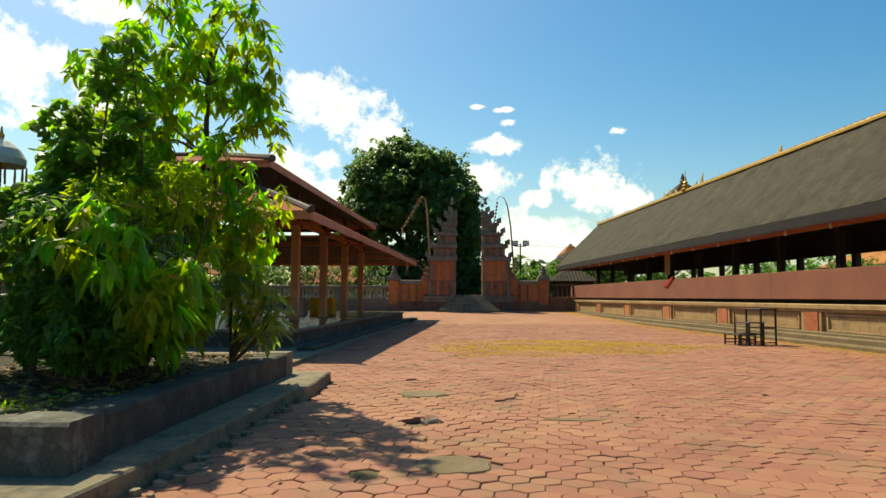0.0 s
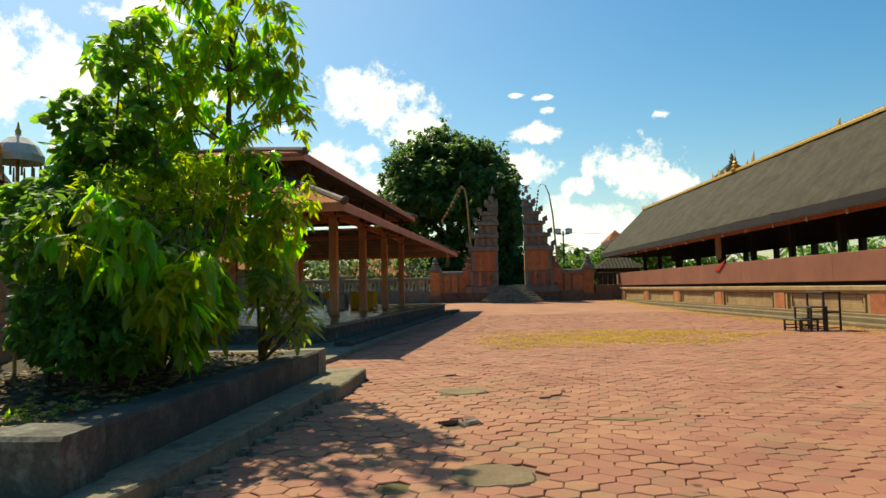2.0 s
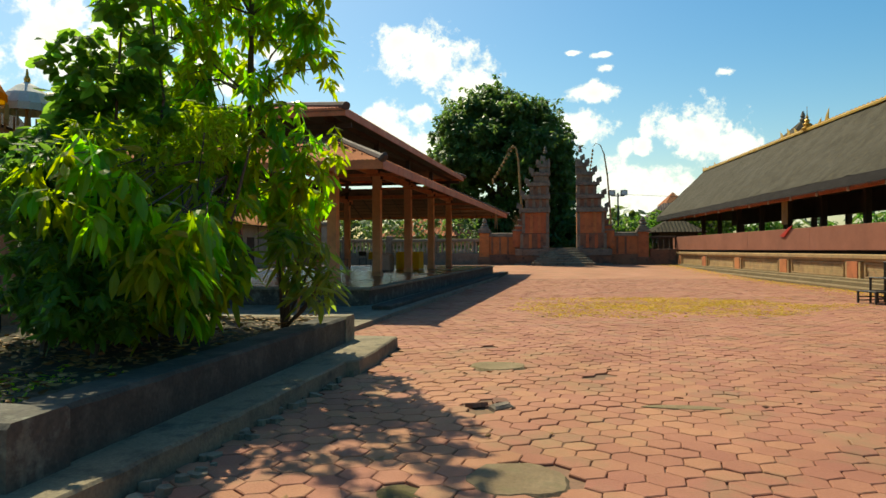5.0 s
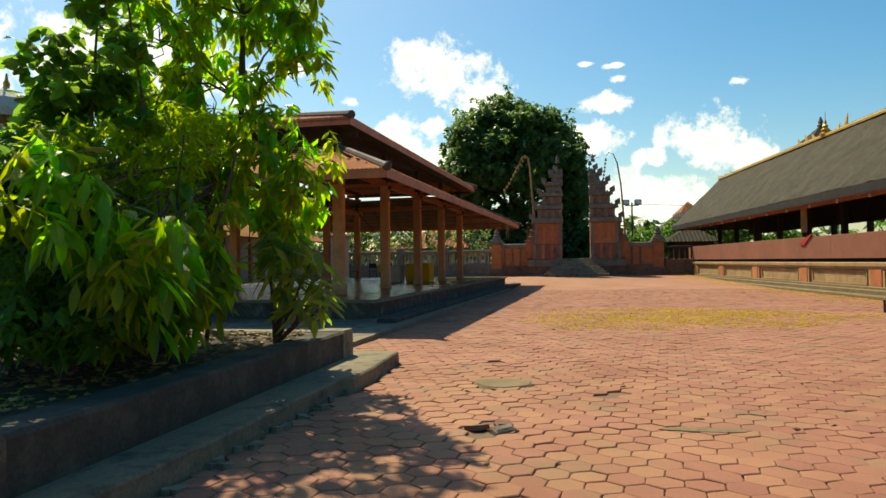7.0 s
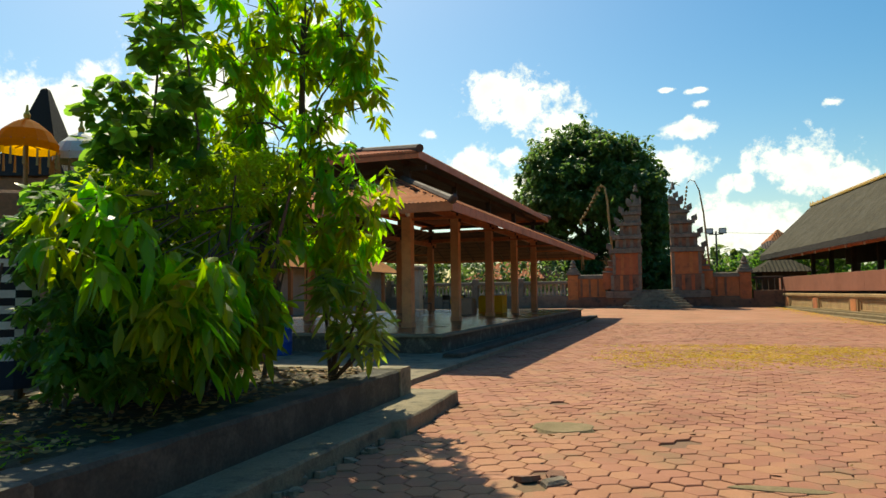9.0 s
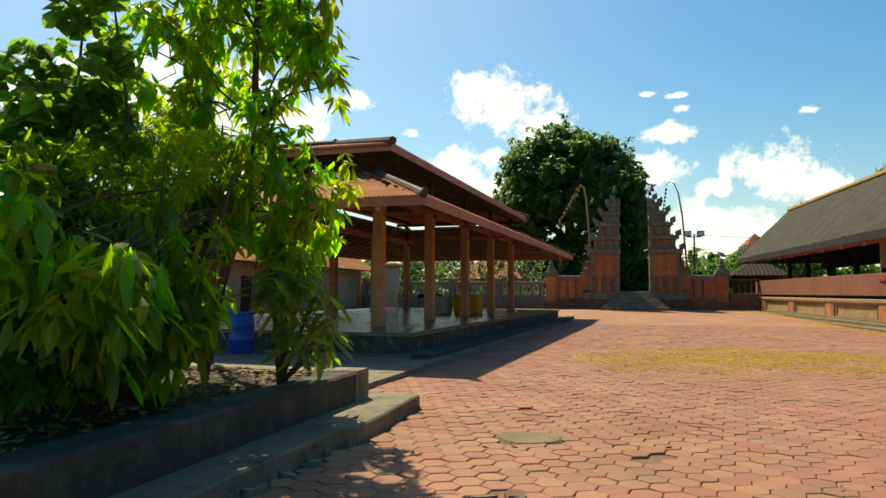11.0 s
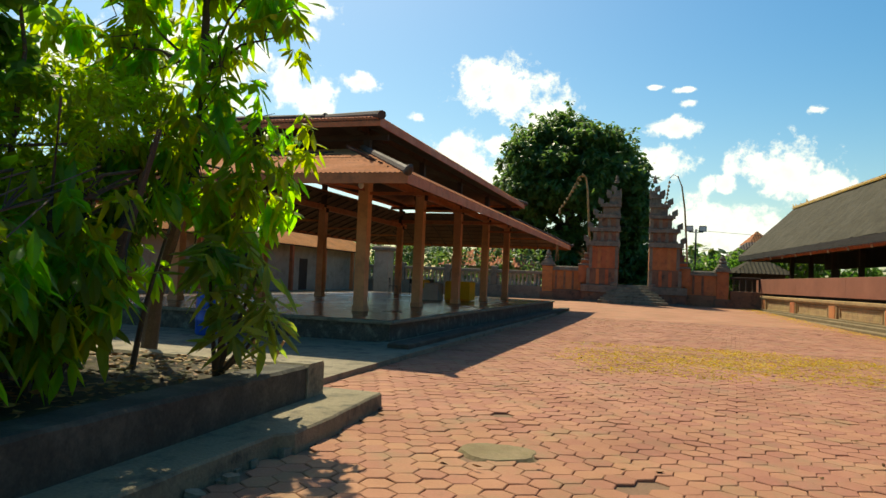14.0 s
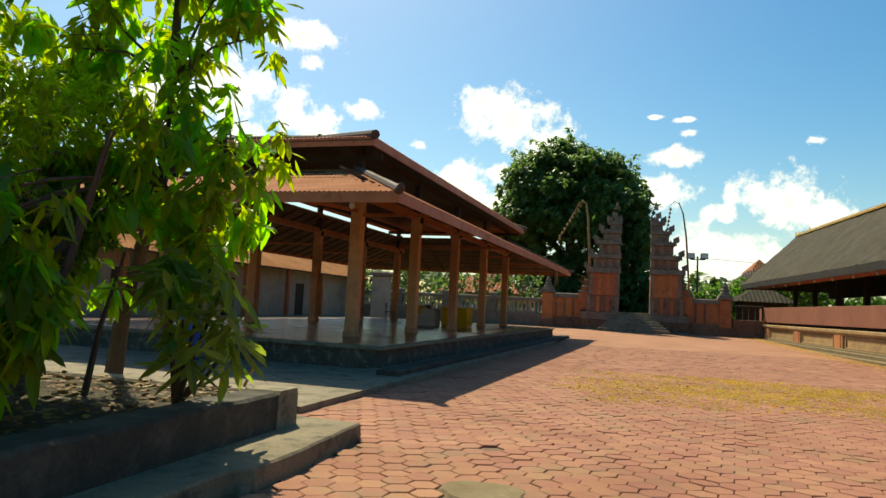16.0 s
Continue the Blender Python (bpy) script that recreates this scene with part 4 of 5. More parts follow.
tiled_house(12.6, 50.5, 4.4, 4, 2.9, 4.2, "small pavilion with grey roof beyond the terrace", 4, "dark_timber", "thatch")
tiled_house(17.4, 80, 3.0, 3.0, 7.0, 8.7, "distant house with bright orange tile roof", 10, "plaster", "brick")
tiled_house(17, 75, 9, 6, 4.6, 7.0, "distant brown-roofed house behind trees", 0, "plaster", "ridge_tile")
tiled_house(33, 30, 9, 16, 3.6, 6.2, "orange tile-roofed house behind the thatched hall", 4, "plaster", "rooftile")
tw = thing("pagoda_roof", "dark pointed thatch roof rising behind the hall", "shrine", (17.0, 33, 0), 4)
part("body", Shape().box(-.7, .7, -.7, .7, 4.6, 7.3), M["dull_brick"], tw)
part("roof", Shape().box(-1.8, 1.8, -1.8, 1.8, 7.3, 9.0, .02, 1.68), M["thatch"], tw)
part("finial", Shape().lathe([(.14, 8.95), (.2, 9.1), (.1, 9.2), (.15, 9.3), (.04, 9.6)], 8), M["stone"], tw)

# flood light mast
fm = thing("floodlight_mast", "steel mast with two black floodlights behind the wall", "mast", (7.9, 50, 0))
part("pole", Shape().tube([(0, 0, 0), (0, 0, 6.3)], [.09, .06], 8), M["steel"], fm)
part("arm", Shape().tube([(-.55, 0, 6.05), (.55, 0, 6.05)], .04, 6), M["steel"], fm)
for x in (-.5, .5):
    fl_box = part("floodlight", Shape().box(x - .28, x + .28, -.14, .14, 6.1, 6.55, .04), M["steel"], fm)
    part("lens", Shape().box(x - .23, x + .23, -.155, -.138, 6.15, 6.48, .01), M["bulb"], fl_box)


# ---- penjor poles ----
def penjor(pts, rad, drop, label):
    p = thing("penjor_pole", label, "bamboo pole", pts[0], group="penjor poles")
    o = Vector(pts[0])
    rel = [Vector(q) - o for q in pts]
    n = len(rel)
    part("pole", Shape().tube(rel, [rad * (1 - .75 * k / (n - 1)) for k in range(n)], 7), M["bamboo"], p)
    s_ = Shape()
    tip = rel[-1]
    for k in range(drop):
        q = tip + Vector((-.04 * k, 0, -.3 - .3 * k))
        s_.lathe([(.02, -.12), (.1, -.04), (.07, .06), (.015, .16)], 6, Matrix.Translation(q))
    part("hanging_ornament", s_, M["bamboo"], p)
    return p, rel


pj, rel = penjor([(.15, 43.9, .2), (.05, 43.9, 3.5), (-.15, 43.9, 6.2), (-.3, 43.9, 8.5), (-.45, 43.9, 9.45), (-.7, 43.9, 9.7), (-1.0, 43.9, 9.45), (-1.25, 43.9, 8.9), (-1.6, 43.9, 8.2), (-1.9, 43.9, 7.5), (-2.3, 43.9, 7.1)], .1, 1, "dry curved penjor pole with palm tassels by the gate")
s = Shape()
rg = np.random.default_rng(3)
for k in range(60):
    a, b = rg.uniform(0, 6.28), rg.uniform(.4, 1.1)
    s.tube([(-.15, 0, 3.2 + rg.uniform(-.4, .4)), (-.15 + math.cos(a) * b, math.sin(a) * .4, 3.5 + rg.uniform(-.9, .7))], [.03, .008], 4)
part("palm_tuft", s, M["bamboo"], pj, "dry palm-leaf tuft")
s = Shape()
for k in range(10):
    q = rel[5].lerp(rel[-1], k / 9)
    s.lathe([(.02, -.12), (.11, -.03), (.08, .07), (.02, .15)], 6, Matrix.Translation(q + Vector((0, 0, -.12))))
part("garland", s, M["bamboo"], pj)
penjor([(7.1, 46.5, .3), (7.0, 46.5, 4), (6.75, 46.5, 7.5), (6.5, 46.5, 9.2), (6.2, 46.5, 9.95), (5.85, 46.5, 10.1), (5.6, 46.5, 9.8)], .09, 6, "thin curved penjor pole behind the court wall")
# overhead cable
single("overhead_cable", Shape().tube([(-30, 70, 9), (7.8, 50, 6.2), (15, 60, 6.6), (40, 70, 8)], .02, 4), M["steel"], "thin sagging overhead cable", "cable")
# ---- shrine, umbrellas and cloth at the planter's back ----
sh = thing("brick_shrine", "small brick shrine with a peaked thatch roof", "shrine", (-6.1, -1.3, 0), 20)
part("base", Shape().box(-.8, .8, -.8, .8, 0, 1.0, .05), M["dull_brick"], sh)
part("body", Shape().box(-.55, .55, -.55, .55, 1.0, 3.3, .03), M["dull_brick"], sh)
part("roof", Shape().box(-.62, .62, -.62, .62, 3.3, 3.8, .02, .3).box(-.32, .32, -.32, .32, 3.8, 4.75, .02, .28), M["thatch_edge"], sh)
cl = thing("checked_cloth_altar", "altar post wrapped in black and white checked cloth", "altar", (-3.8, -3.9, .46), 35)
for x in (-.2, .2):
    part("post", Shape().tube([(x, 0, 0), (x, 0, 1.75)], .03, 6), M["bark"], cl)
n_r, n_c = 16, 12
for kind in (0, 1):
    s = Shape()
    for i in range(n_c):
        for j in range(n_r):
            if ((i + j) % 2 == 0) != bool(kind):
                a0_, a1_ = 2 * math.pi * i / n_c, 2 * math.pi * (i + 1) / n_c
                r = .36
                z0, z1 = .45 + j * .08, .53 + j * .08
                s.add([(r * math.cos(a0_), r * .6 * math.sin(a0_), z0), (r * math.cos(a1_), r * .6 * math.sin(a1_), z0), (r * math.cos(a1_), r * .6 * math.sin(a1_), z1), (r * math.cos(a0_), r * .6 * math.sin(a0_), z1)], [(0, 1, 2, 3)])
    part("check_cloth", s, M["white"] if kind else M["black"], cl)
part("hem", Shape().lathe([(.36, .16), (.37, .2), (.37, .45), (.30, .45)], 12, Matrix.Diagonal((1, .62, 1, 1))), M["navy"], cl, "dark blue cloth hem")
part("offering_box", Shape().box(-.34, .34, -.25, .25, 1.74, 2.2, .04), M["dull_brick"], cl)


def parasol(at, r, mat, label):
    p = thing("parasol", label, "parasol", at, group="temple parasols")
    part("pole", Shape().tube([(0, 0, 0), (0, 0, 3.24)], .025, 7), M["bamboo"], p)
    s_ = Shape()
    seg = 16
    prof = [(.02, 3.2), (r * .4, 3.14), (r * .75, 3.04), (r, 2.9), (r * .985, 2.81)]
    for i in range(seg):
        b0_, b1_ = 2 * math.pi * i / seg, 2 * math.pi * (i + 1) / seg
        for k in range(4):
            (r0, z0), (r1, z1) = prof[k], prof[k + 1]
            s_.add([(r0 * math.cos(b0_), r0 * math.sin(b0_), z0), (r1 * math.cos(b0_), r1 * math.sin(b0_), z1), (r1 * math.cos(b1_), r1 * math.sin(b1_), z1), (r0 * math.cos(b1_), r0 * math.sin(b1_), z0)], [(0, 1, 2, 3)])
    part("canopy", s_, mat, p)
    s_ = Shape()
    for i in range(seg):
        b0_ = 2 * math.pi * i / seg
        s_.tube([(0, 0, 2.9), (r * math.cos(b0_), r * math.sin(b0_), 2.9)], .008, 4)
        s_.tube([(r * math.cos(b0_), r * math.sin(b0_), 2.8), (r * math.cos(b0_), r * math.sin(b0_), 2.6)], [.012, .02], 4)
    part("rib", s_, M["bamboo"], p, "ribs and hanging fringe")["kind"] = "stuff"
    part("finial", Shape().lathe([(.03, 3.18), (.04, 3.24), (.02, 3.28), (.01, 3.36)], 8), M["gold"], p)


parasol((-4.25, -3.25, .45), .34, M["parasol_cloth"], "yellow temple parasol with hanging fringe")
parasol((-4.1, -2.6, .42), .32, M["white"], "pale cloth temple parasol")

# ---- planter trees and shrubs ----
def grow(p):
    """From the planting sketch to the planter's true length."""
    x = p[0] if p[0] < -1.5 else -1.5 + .78 * (p[0] + 1.5)
    return Vector((1.04 * x - .04, 1.28 * p[1] + .42, 1.07 * p[2] + .03))


def grown(shape):
    shape.v = [grow(v) for v in shape.v]
    return shape


def planted(lobes_):
    return cloud_of(rng, [(tuple(grow(c)), tuple(q for q in r), k) for c, r, k in lobes_])


rng = np.random.default_rng(11)
tree = thing("mango_tree", "tall slim mango tree with drooping glossy leaves", "tree", (0, 0, 0))
limbs = Shape()
trunk = [(-2.25, -1.4, .42), (-2.15, -1.45, 1.0), (-1.75, -1.7, 1.7), (-1.15, -2.05, 2.35), (-.95, -2.2, 3.1), (-.9, -2.25, 4.0), (-.8, -2.3, 5.0), (-.75, -2.3, 6.1)]
lobes = [((-.8, -2.3, 5.6), (.8, .7, .9), 46), ((-.65, -2.3, 4.6), (.8, .65, .65), 42), ((-.95, -2.2, 3.9), (.75, .6, .55), 36), ((-.05, -2.35, 4.1), (.33, .35, .45), 17),
         ((.1, -2.3, 3.35), (.32, .4, .28), 22), ((-.55, -2.3, 3.1), (.4, .5, .45), 26), ((-.25, -2.4, 2.55), (.3, .4, .4), 18), ((-.6, -2.6, 2.05), (.45, .5, .4), 20),
         ((-1.2, -3.1, 1.7), (.6, .6, .5), 46), ((-.95, -3.8, 1.3), (.45, .5, .45), 36), ((-1.5, -2.0, 2.6), (.7, .6, .6), 36),
         ((-1.3, -1.5, 4.4), (.6, .5, .7), 26), ((-.65, -4.15, 1.45), (.45, .55, .45), 32), ((-1.2, -4.3, 1.9), (.5, .5, .4), 30), ((-1.9, -1.7, 3.4), (.7, .6, .7), 40), ((-1.6, -2.6, 3.2), (.5, .5, .5), 30),
         ((-.95, -2.6, 2.3), (.5, .5, .45), 30), ((-.6, -2.6, 2.6), (.4, .45, .4), 15), ((-1.6, -2.7, 1.6), (.6, .6, .5), 50), ((-1.15, -3.0, 1.15), (.5, .5, .4), 50), ((-1.7, -3.4, 1.0), (.5, .5, .45), 40), ((-.15, -2.4, 3.75), (.45, .4, .4), 22), ((-1.5, -2.7, 4.8), (.5, .5, .6), 50), ((-1.45, -2.7, 3.9), (.5, .5, .5), 40)]
BACK = Vector((2.58, -9.58, 1.53))


def set_back(p):
    """The mango stands in the far half of the planter."""
    q = grow(p)
    return BACK + (q - BACK) * 1.18 if p[1] > -3.0 else q


trunk = [set_back(p) for p in trunk]
limbs = Shape().tube(trunk, [.11, .095, .08, .062, .048, .038, .028, .012], 8)
lobes = [(tuple(set_back(c)), tuple((1.15 if c[1] > -3 else 1.) * q for q in r), k) for c, r, k in lobes]
lobes += [((-3.1, -1.5, 4.6), (.8, .8, .7), 40), ((-3.5, -1.4, 3.7), (.7, .7, .7), 40), ((-2.2, -1.2, 5.3), (.7, .7, .6), 36), ((-1.1, -1.2, 2.3), (.45, .5, .45), 24), ((-1.35, -1.5, 1.75), (.5, .5, .45), 20), ((-.95, -1.1, 2.95), (.4, .45, .4), 24), ((-1.7, -1.9, 2.3), (.5, .5, .5), 18)]
spots = cloud_of(rng, lobes)
for c, r, k in lobes:
    c = Vector(c)
    near = min((Vector(q) for q in trunk[1:]), key=lambda q: (q - c - Vector((0, 0, -.4))).length)
    mid = near.lerp(c, .5) + Vector((0, 0, .12))
    limbs.tube([near, mid, c], [.02, .014, .007], 6)
    for q in range(5):
        e = c + Vector(np.clip(rng.normal(0, .5, 3), -.75, .75) * np.array(r))
        limbs.tube([mid.lerp(c, .6), (mid + e) / 2 + Vector((0, 0, .1)), e], [.011, .008, .004], 5)
part("trunk", limbs, M["bark"], tree, "grey-brown trunk and limbs")
keep = rng.uniform(0, 1, len(spots)) < np.where(spots[:, 2] > 3.0, .44, .5)
spots = spots[keep]
leaves("crown", spots[::2], .23, .088, M["leaf"], 15, .95, tree, 2)
leaves("crown", spots[1::2], .22, .085, M["leaf_light"], 14, .85, tree, 3)

tree = thing("broadleaf_tree", "young broad-leaved tree with large rounded leaves", "tree", (0, 0, 0))
limbs = Shape()
for dx, dy in ((0, 0), (.2, .15)):
    limbs.tube([(-2.2 + dx, -3.0 + dy, .42), (-2.15 + dx * 1.5, -3.1 + dy, 1.6), (-2.0 + dx * 2, -3.2 + dy, 2.9), (-1.9 + dx, -3.2, 4.2)], [.032, .024, .014, .006], 7)
part("trunk", grown(limbs), M["bark"], tree)
lobes = [((-1.85, -3.2, 4.05), (.3, .35, .4), 18), ((-2.0, -3.2, 3.4), (.55, .5, .5), 30), ((-2.1, -3.2, 2.7), (.75, .65, .5), 42), ((-2.5, -3.4, 2.0), (.8, .7, .6), 56), ((-2.7, -2.9, 1.5), (.5, .6, .7), 50), ((-2.35, -3.2, 3.1), (.4, .45, .45), 34), ((-2.55, -3.3, 2.4), (.4, .5, .45), 40)]
leaves("crown", planted(lobes), .17, .125, M["leaf_broad"], 10, .35, tree, 5)

shrub = thing("feathery_shrub", "dense feathery shrub with fine bright leaves", "shrub", (0, 0, 0))
limbs = Shape()
for k in range(9):
    a = rng.uniform(0, 6.28)
    limbs.tube([(-2.0 + .2 * math.cos(a), -2.6 + .2 * math.sin(a), .42), (-1.8 + .6 * math.cos(a), -2.7 + .6 * math.sin(a), 1.5), (-1.6 + .8 * math.cos(a), -2.8 + .8 * math.sin(a), 2.5)], [.035, .025, .01], 6)
part("stem", grown(limbs), M["bark"], shrub)
leaves("crown", planted([((-1.45, -2.9, 2.45), (.6, .55, .5), 110), ((-2.0, -2.8, 1.7), (.9, .8, .7), 150), ((-1.6, -3.8, 1.2), (.6, .7, .5), 120), ((-2.6, -2.2, 2.4), (.8, .7, .5), 120), ((-1.6, -3.7, 2.2), (.45, .6, .4), 90), ((-1.7, -2.1, 2.7), (.5, .6, .4), 90)]), .11, .03, M["leaf_light"], 12, .4, shrub, 6)

shrub = thing("dark_bush", "dense dark green bush filling the planter", "bush", (0, 0, 0))
for k in range(14):
    x, y = rng.uniform(-4.2, -1.2), rng.uniform(-4.6, -1.6)
    part("stem", grown(Shape().tube([(x, y, .42), (x + .1, y, 1.0), (x + rng.uniform(-.3, .3), y + .1, 1.7)], [.03, .022, .01], 6)), M["bark"], shrub)
leaves("crown", planted([((-1.85, -4.0, 1.9), (.5, .7, .5), 50), ((-1.75, -3.9, 1.2), (.6, .7, .6), 110), ((-2.15, -3.4, 1.2), (.65, .8, .7), 120), ((-1.7, -3.2, 1.1), (.7, .8, .5), 110), ((-2.9, -2.1, 1.6), (.7, .8, .9), 130), ((-3.4, -2.0, 1.5), (.5, .6, .6), 70), ((-2.9, -2.6, 2.1), (.6, .6, .5), 90), ((-2.8, -2.9, 1.0), (.6, .6, .4), 90), ((-2.3, -2.8, 1.0), (.7, .6, .4), 120), ((-2.2, -1.9, 1.9), (.7, .5, .6), 90), ((-2.15, -3.6, 2.2), (.5, .5, .5), 50), ((-1.35, -4.2, .95), (.4, .5, .35), 50)]), .13, .06, M["leaf_bush"], 15, .5, shrub, 7)

strap = thing("strap_leaf_shrub", "strap-leaved shrub with long narrow leaf rosettes", "shrub", (0, 0, 0))
limbs = Shape()
heads = [(-.55, -1.9, 1.5), (-.8, -1.7, 1.7), (-.4, -1.95, 1.2), (-.75, -2.1, 1.25), (-1.05, -1.6, 1.35), (-.6, -1.6, 1.05), (-1.1, -1.9, 1.75)]
for h in heads:
    limbs.tube([(-1.2, -1.5, .42), ((h[0] - 1.2) / 2, (h[1] - 1.5) / 2, h[2] * .65), h], [.026, .019, .011], 6)
part("stem", limbs, M["bark"], strap)
leaves("crown", np.repeat(np.array(heads + [(-.9, -2.2, 1.6), (-.6, -2.2, 1.05)]), 2, axis=0), .34, .075, M["leaf_strap"], 12, .4, strap, 8, 1.0)

palm = thing("ringed_trunk_palm", "ringed grey palm trunk rising out of the shrubs", "palm tree", (-2.95, -1.55, .42))
prof = []
for k in range(44):
    r = .17 - .02 * k / 44
    prof += [(r, k * .06), (r + .012, k * .06 + .012), (r + .012, k * .06 + .035), (r, k * .06 + .05)]
part("trunk", Shape().lathe(prof, 14), M["ringbark"], palm)
fr = Shape()
for k in range(9):
    a = k * .7
    fr.tube([(0, 0, 2.6), (.4 * math.cos(a), .4 * math.sin(a), 3.1), (.9 * math.cos(a), .9 * math.sin(a), 3.0)], [.03, .02, .008], 5)
part("frond_stalk", fr, M["leaf_strap"], palm)
pts = [(r_ * math.cos(k * .7), r_ * math.sin(k * .7), 2.7 + r_ * .9 - r_ * r_ * .55) for k in range(9) for r_ in (.3, .5, .7, .9)]
leaves("frond", pts, .4, .04, M["leaf"], 8, .7, palm, 9)

weeds = thing("planter_weeds", "small weeds and ferns on the planter soil", "weeds", (0, 0, 0), kind="stuff")
leaves("weed", np.stack([rng.uniform(-5.2, -1.1, 130), rng.uniform(-6.4, -4.8, 130), np.full(130, .5)], 1), .09, .022, M["leaf_light"], 8, .2, weeds, 10)
litter = thing("leaf_litter", "dry fallen leaves on planter soil and ledge", "leaf litter", (0, 0, 0), kind="stuff")
leaves("dry_leaf", np.stack([rng.uniform(-3.8, -.95, 1500), rng.uniform(-6.4, -.7, 1500), np.full(1500, .535)], 1), .1, .04, M["deadleaf"], 1, 0., litter, 12, .08)

# ---- trees beyond the walls ----


def far_tree(name, label, base, height, lobes, leaf, width, mat, per, seed, core=None):
    t = thing(name, label, "tree", base)
    rg_ = np.random.default_rng(seed)
    lim = Shape().tube([(0, 0, 0), (.1, 0, height * .3), (0, .1, height * .62)], [height * .045, height * .035, height * .02], 9)
    for k in range(9):
        a = k * 2.4
        lim.tube([(.1, 0, height * .28 + k * height * .03), (height * .14 * math.cos(a), height * .14 * math.sin(a), height * .5 + k * .15), (height * .26 * math.cos(a), height * .26 * math.sin(a), height * .66)], [height * .018, height * .012, height * .005], 6)
    part("trunk", lim, M["bark"], t)
    pts_ = cloud_of(rg_, lobes)
    clump = pts_[rg_.integers(0, len(pts_), len(pts_) // 4)]
    pts_ = np.concatenate([pts_, np.repeat(clump, 3, axis=0) + rg_.normal(0, leaf * 1.1, (len(clump) * 3, 3))])
    leaves("crown", pts_, leaf, width, mat, per, .45, t, seed)
    return t


big = []
rg = np.random.default_rng(21)
for k in range(46):
    v = rg.normal(size=3)
    v /= np.linalg.norm(v)
    v[2] = abs(v[2]) if k % 4 else v[2]
    c = v * np.array((6.1, 5.2, 7.4)) + np.array((0, 0, 9.2))
    big.append((tuple(c), (1.7, 1.6, 1.25), 105))
big += [((0, 0, 9), (6.5, 5, 6.5), 700), ((-3, 0, 4), (5, 4, 3), 300), ((3.5, 0, 4), (4.5, 4, 3), 300), ((5.5, -2, 8), (2.4, 2.4, 4.5), 260), ((6.2, -3, 2.4), (3.2, 1.6, 2.6), 330)]
far_tree("banyan_tree", "huge dark round-crowned banyan behind the split gate", (-2.8, 58, 0), 16, big, .5, .30, M["leaf_dark"], 8, 31)
for k, (x, y, h, w) in enumerate(((10.5, 56, 4.6, 2.2), (14, 62, 6.0, 2.4), (18.5, 66, 7.6, 3.0), (8.8, 50, 3.4, 1.6), (24, 72, 6.5, 4))):
    far_tree("garden_tree", "bright green garden tree behind the court wall", (x, y, 0), h, [((0, 0, h * .62), (w, w, h * .38), 150), ((w * .5, 0, h * .5), (w * .6, w * .6, h * .3), 70), ((-w * .5, 0, h * .45), (w * .6, w * .6, h * .3), 70)], .36, .16, M["leaf_bush"], 10, 40 + k)
hd = thing("hedge", "leafy hedge behind the balustrade wall", "hedge", (0, 0, 0), kind="stuff")
leaves("hedge_leaves", np.stack([rng.uniform(-34, -3.4, 900), rng.uniform(43.4, 45.5, 900), rng.uniform(1, 4.2, 900)], 1), .42, .18, M["leaf_dark"], 7, .4, hd, 50)
hd = thing("hedge", "sunlit garden shrubs behind the thatched hall", "hedge", (0, 0, 0), kind="stuff")
hy = rng.uniform(-14, 46, 1500)
leaves("hedge_leaves", np.stack([11.19 + .07 * (45.3 - hy) + rng.uniform(11, 16, 1500), hy, rng.uniform(.3, 1, 1500) ** .7 * (3.4 + 1.0 * np.sin(hy * .7))], 1), .36, .16, M["leaf_bush"], 9, .4, hd, 51)
hd = thing("tree_line", "far green tree line on the horizon", "trees", (0, 0, 0), kind="stuff")
tx = rng.uniform(-160, 190, 1600)
leaves("tree_line_leaves", np.stack([tx, rng.uniform(110, 140, 1600), rng.uniform(0, 1, 1600) * (7 + 2 * np.sin(tx * .13))], 1), 2.2, 1.2, M["leaf_dark"], 6, .4, hd, 52)

litter = thing("court_litter", "scattered dry leaves on the paving", "leaf litter", (0, 0, 0), kind="stuff")
leaves("dry_leaf", np.stack([rng.uniform(.1, 9, 90), rng.uniform(-7, 9, 90), np.full(90, .018)], 1), .09, .035, M["deadleaf"], 1, 0., litter, 14, .06)

# ---- grass in the joints ----
gr = thing("joint_grass", "thin yellowed grass growing between the pavers", "grass", (0, 0, 0), kind="stuff")
gp = []
while len(gp) < 7000:
    x, y = rng.uniform(1.0, 11), rng.uniform(3.5, 13.5)
    e = ((x - 5.4) / 4.9) ** 2 + ((y - 8.2 - .12 * (x - 5)) / 3.5) ** 2 + .9 * noise.noise((x * .6, y * .6, 0))
    if e < rng.uniform(-.3, 1.0):
        gp.append((x, y, .0))
gy_ = rng.uniform(-12, 42, 5200)
for y in gy_:
    gp.append((court_edge_right(y) - abs(rng.normal(0, .6)), y, .0 + ground_z(y)))
leaves("grass_blade", gp, .075, .016, M["grass"], 5, .1, gr, 60, .5)

# ---- hexagonal pavers ----
HS = .248                                # across the flats
HR = HS / math.sqrt(3)
turn = radians(22)
ca_, sa_ = math.cos(turn), math.sin(turn)
HOLES = [(1.79, -3.68, .27), (2.17, -5.75, .34), (1.66, -1.46, .28), (1.48, -1.5, .2), (1.86, -1.36, .2), (1.5, .27, .14), (2.95, -2.05, .16), (1.45, -6.1, .16)]


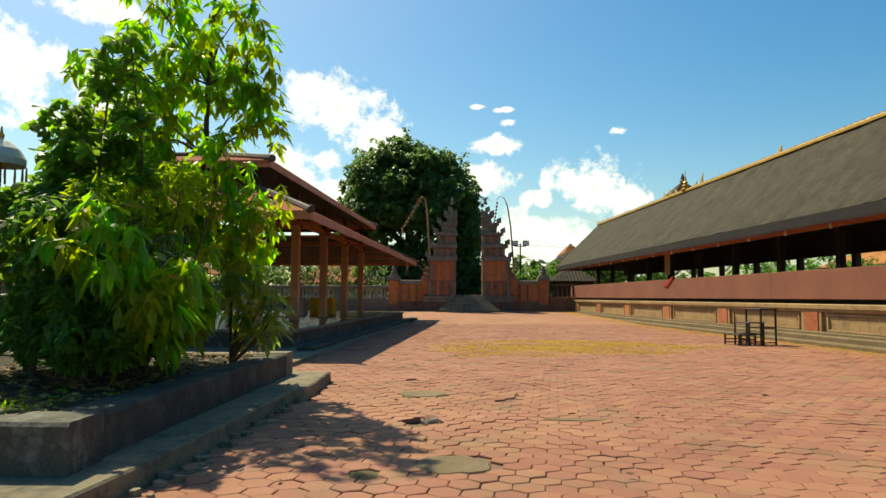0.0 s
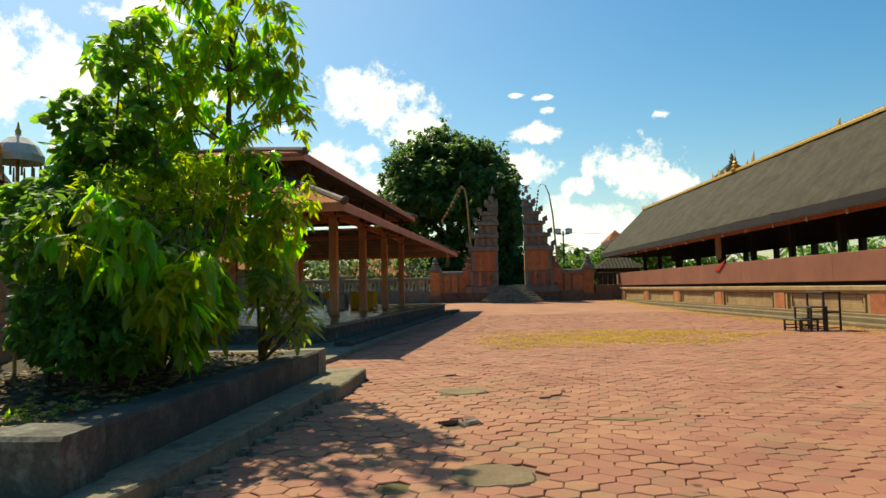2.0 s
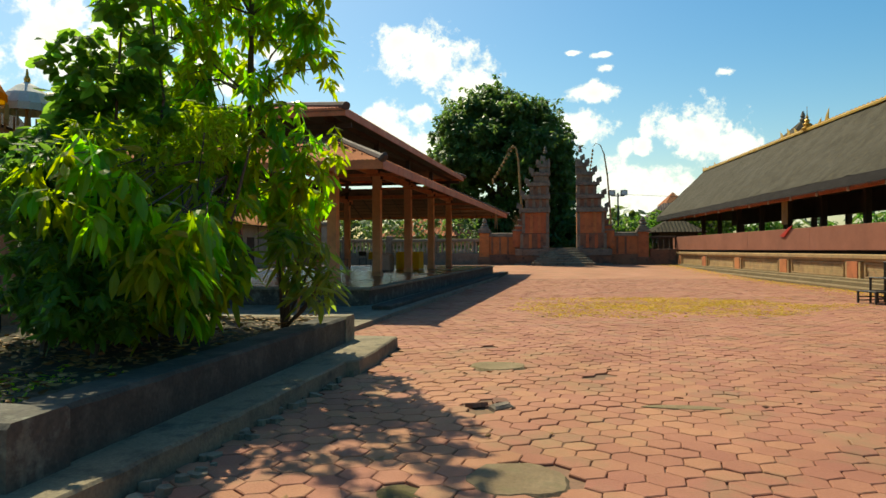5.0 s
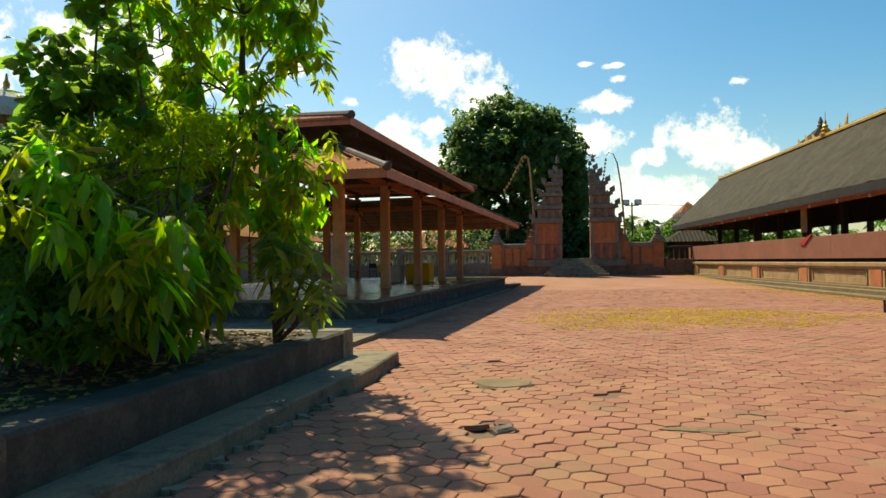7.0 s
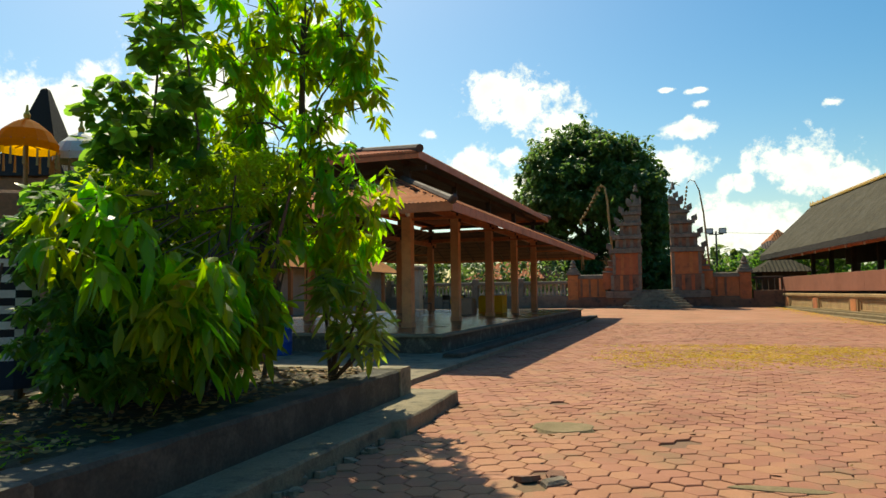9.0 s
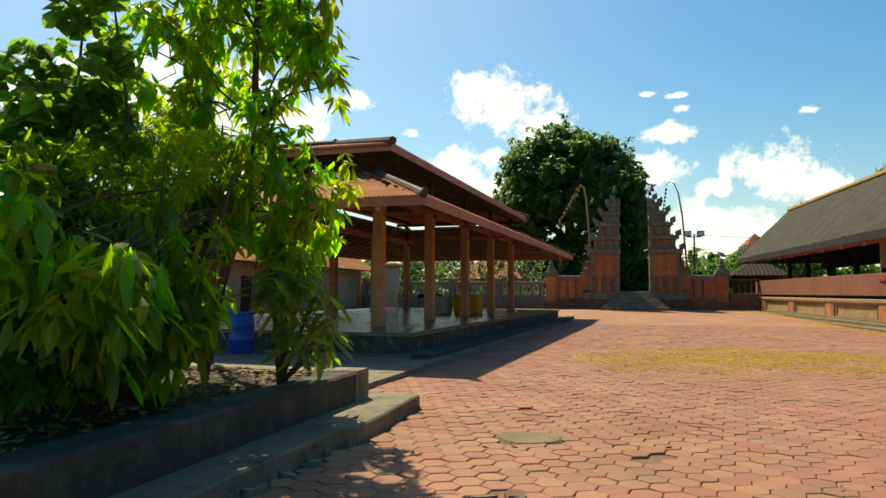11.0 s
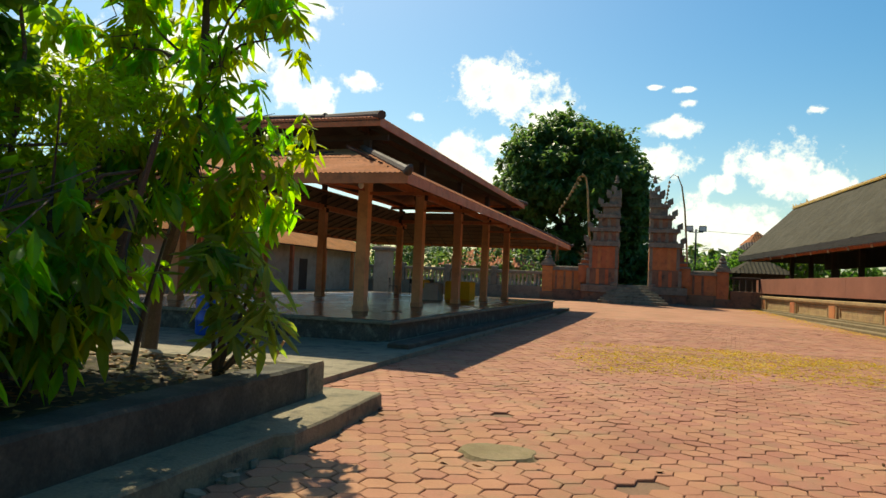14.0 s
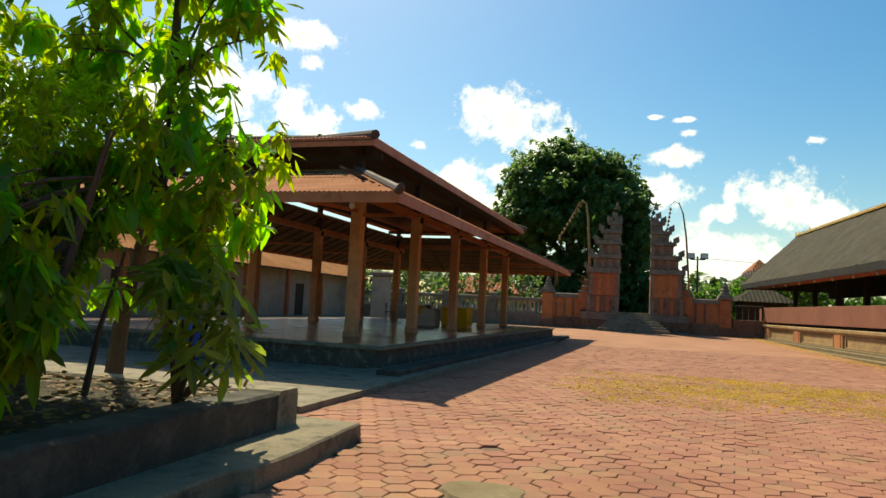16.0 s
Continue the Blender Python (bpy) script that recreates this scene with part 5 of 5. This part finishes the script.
def hexagon(rg_, gap=.0035):
    r = HR - gap
    top, rim, low = [], [], []
    for k in range(6):
        a = math.pi / 3 * k
        q = r * (1 + rg_.uniform(-.035, .02))
        rim.append((q * math.cos(a), q * math.sin(a), -.006))
        top.append(((q - .008) * math.cos(a), (q - .008) * math.sin(a), 0.))
        low.append((q * math.cos(a), q * math.sin(a), -.045))
    vs = top + rim + low
    fs = [tuple(range(6))]
    for o in (0, 6):
        fs += [(o + k, o + 6 + k, o + 6 + (k + 1) % 6, o + (k + 1) % 6) for k in range(6)]
    return vs, fs


rg = random.Random(4)
shapes = [hexagon(rg) for _ in range(14)]
hex_meshes = [mesh_of("paver", v, f, M["paver"]) for v, f in shapes]
cells = []
for i in range(-120, 200):
    for j in range(-160, 190):
        u, v = i * HS * math.sqrt(3) / 2, (j + .5 * (i % 2)) * HS
        x, y = u * ca_ - v * sa_ + .98, u * sa_ + v * ca_ - 2.06
        if not -15 < y < 25 or not court_edge_left(y) + .06 < x < court_edge_right(y) - .05:
            continue
        if y < -7.6 and x < -4:
            continue
        if any((x - hx) ** 2 + (y - hy_) ** 2 < hr * hr for hx, hy_, hr in HOLES):
            continue
        cells.append((x, y))
near = sorted(cells, key=lambda c: ((c[0] - 1.9) / 1.2) ** 2 + ((c[1] + 3.2) / 1.5) ** 2)[:300]
near_set = set(near)
court = thing("paved_court", "worn red hexagonal concrete pavers with uneven joints", "paving", (0, 0, 0), kind="structure")
bulk_v, bulk_f = [], []
for x, y in cells:
    lift = .009 * noise.noise((x * .9, y * .9, 2.)) + rg.uniform(-.004, .004)
    tx_, ty_ = rg.gauss(0, 1.0), rg.gauss(0, 1.0)
    m = pose(x, y, lift, tx_, ty_, math.degrees(turn) + rg.gauss(0, 1.2))
    k = rg.randrange(14)
    if (x, y) in near_set:
        o = new("paver", hex_meshes[k])
        o.parent = court
        o.matrix_basis = m
    else:
        v, f = shapes[k]
        off = len(bulk_v)
        bulk_v += [tuple(m @ Vector(p)) for p in v]
        bulk_f += [tuple(q + off for q in g) for g in f]
me = bpy.data.meshes.new("paver_field")
me.from_pydata(bulk_v, [], bulk_f)
me.materials.append(M["paver"])
o = new("paver_field", me)
o.parent = court
o["kind"] = "stuff"


def patch(x, y, rx, ry, label, mat, z=.004):
    n = 22
    s_ = Shape()
    ring = []
    for k in range(n):
        a = 2 * math.pi * k / n
        q = 1 + .22 * noise.noise((math.cos(a) * 1.5 + x, math.sin(a) * 1.5 + y, 0)) + .08 * noise.noise((math.cos(a) * 5 + x, math.sin(a) * 5, 2))
        ring.append((x + rx * q * math.cos(a), y + ry * q * math.sin(a)))
    s_.v = [Vector((px, py, -.04)) for px, py in ring] + [Vector((x + (px - x) * .86, y + (py - y) * .86, z)) for px, py in ring] + [Vector((x, y, z + .006))]
    for k in range(n):
        j = (k + 1) % n
        s_.f += [(k, j, n + j, n + k), (n + k, n + j, 2 * n)]
    return single("mortar_patch", s_, M[mat], label, "patch", "paving patches")


patch(2.17, -5.75, .38, .36, "mossy mortar patch where pavers are missing", "mortar", .012)
patch(1.68, -1.45, .40, .34, "damp mortar patch where pavers are missing", "mortar", .012)
patch(3.6, -3.5, .42, .09, "mossy dirt strip in sunken paving", "mortar", .007)
patch(1.45, -6.1, .18, .16, "mossy dirt patch between pavers", "earth", .0)
s = Shape()
for k in range(9):
    a = rg.uniform(0, 6.28)
    x, y, w = 1.79 + rg.uniform(-.2, .2), -3.68 + rg.uniform(-.16, .16), rg.uniform(.05, .11)
    s.prism([(w * math.cos(q + rg.uniform(-.3, .3)), w * math.sin(q)) for q in (0, 1.2, 2.3, 3.3, 4.5, 5.4)], -.03, .015, pose(x, y, rg.uniform(-.02, .01), rg.uniform(-14, 14), rg.uniform(-14, 14), math.degrees(a)))
single("broken_paver_heap", s, M["dull_brick"], "broken dark paver pieces lying in a hole", "rubble", kind="stuff")
s = Shape().box(-.1, .12, -.07, .08, -.04, .045, .02, .02, pose(1.9, -3.78, 0, 8, -6, 30))
single("loose_stone", s, M["stone"], "loose grey stone lying in the broken paving", "stone")
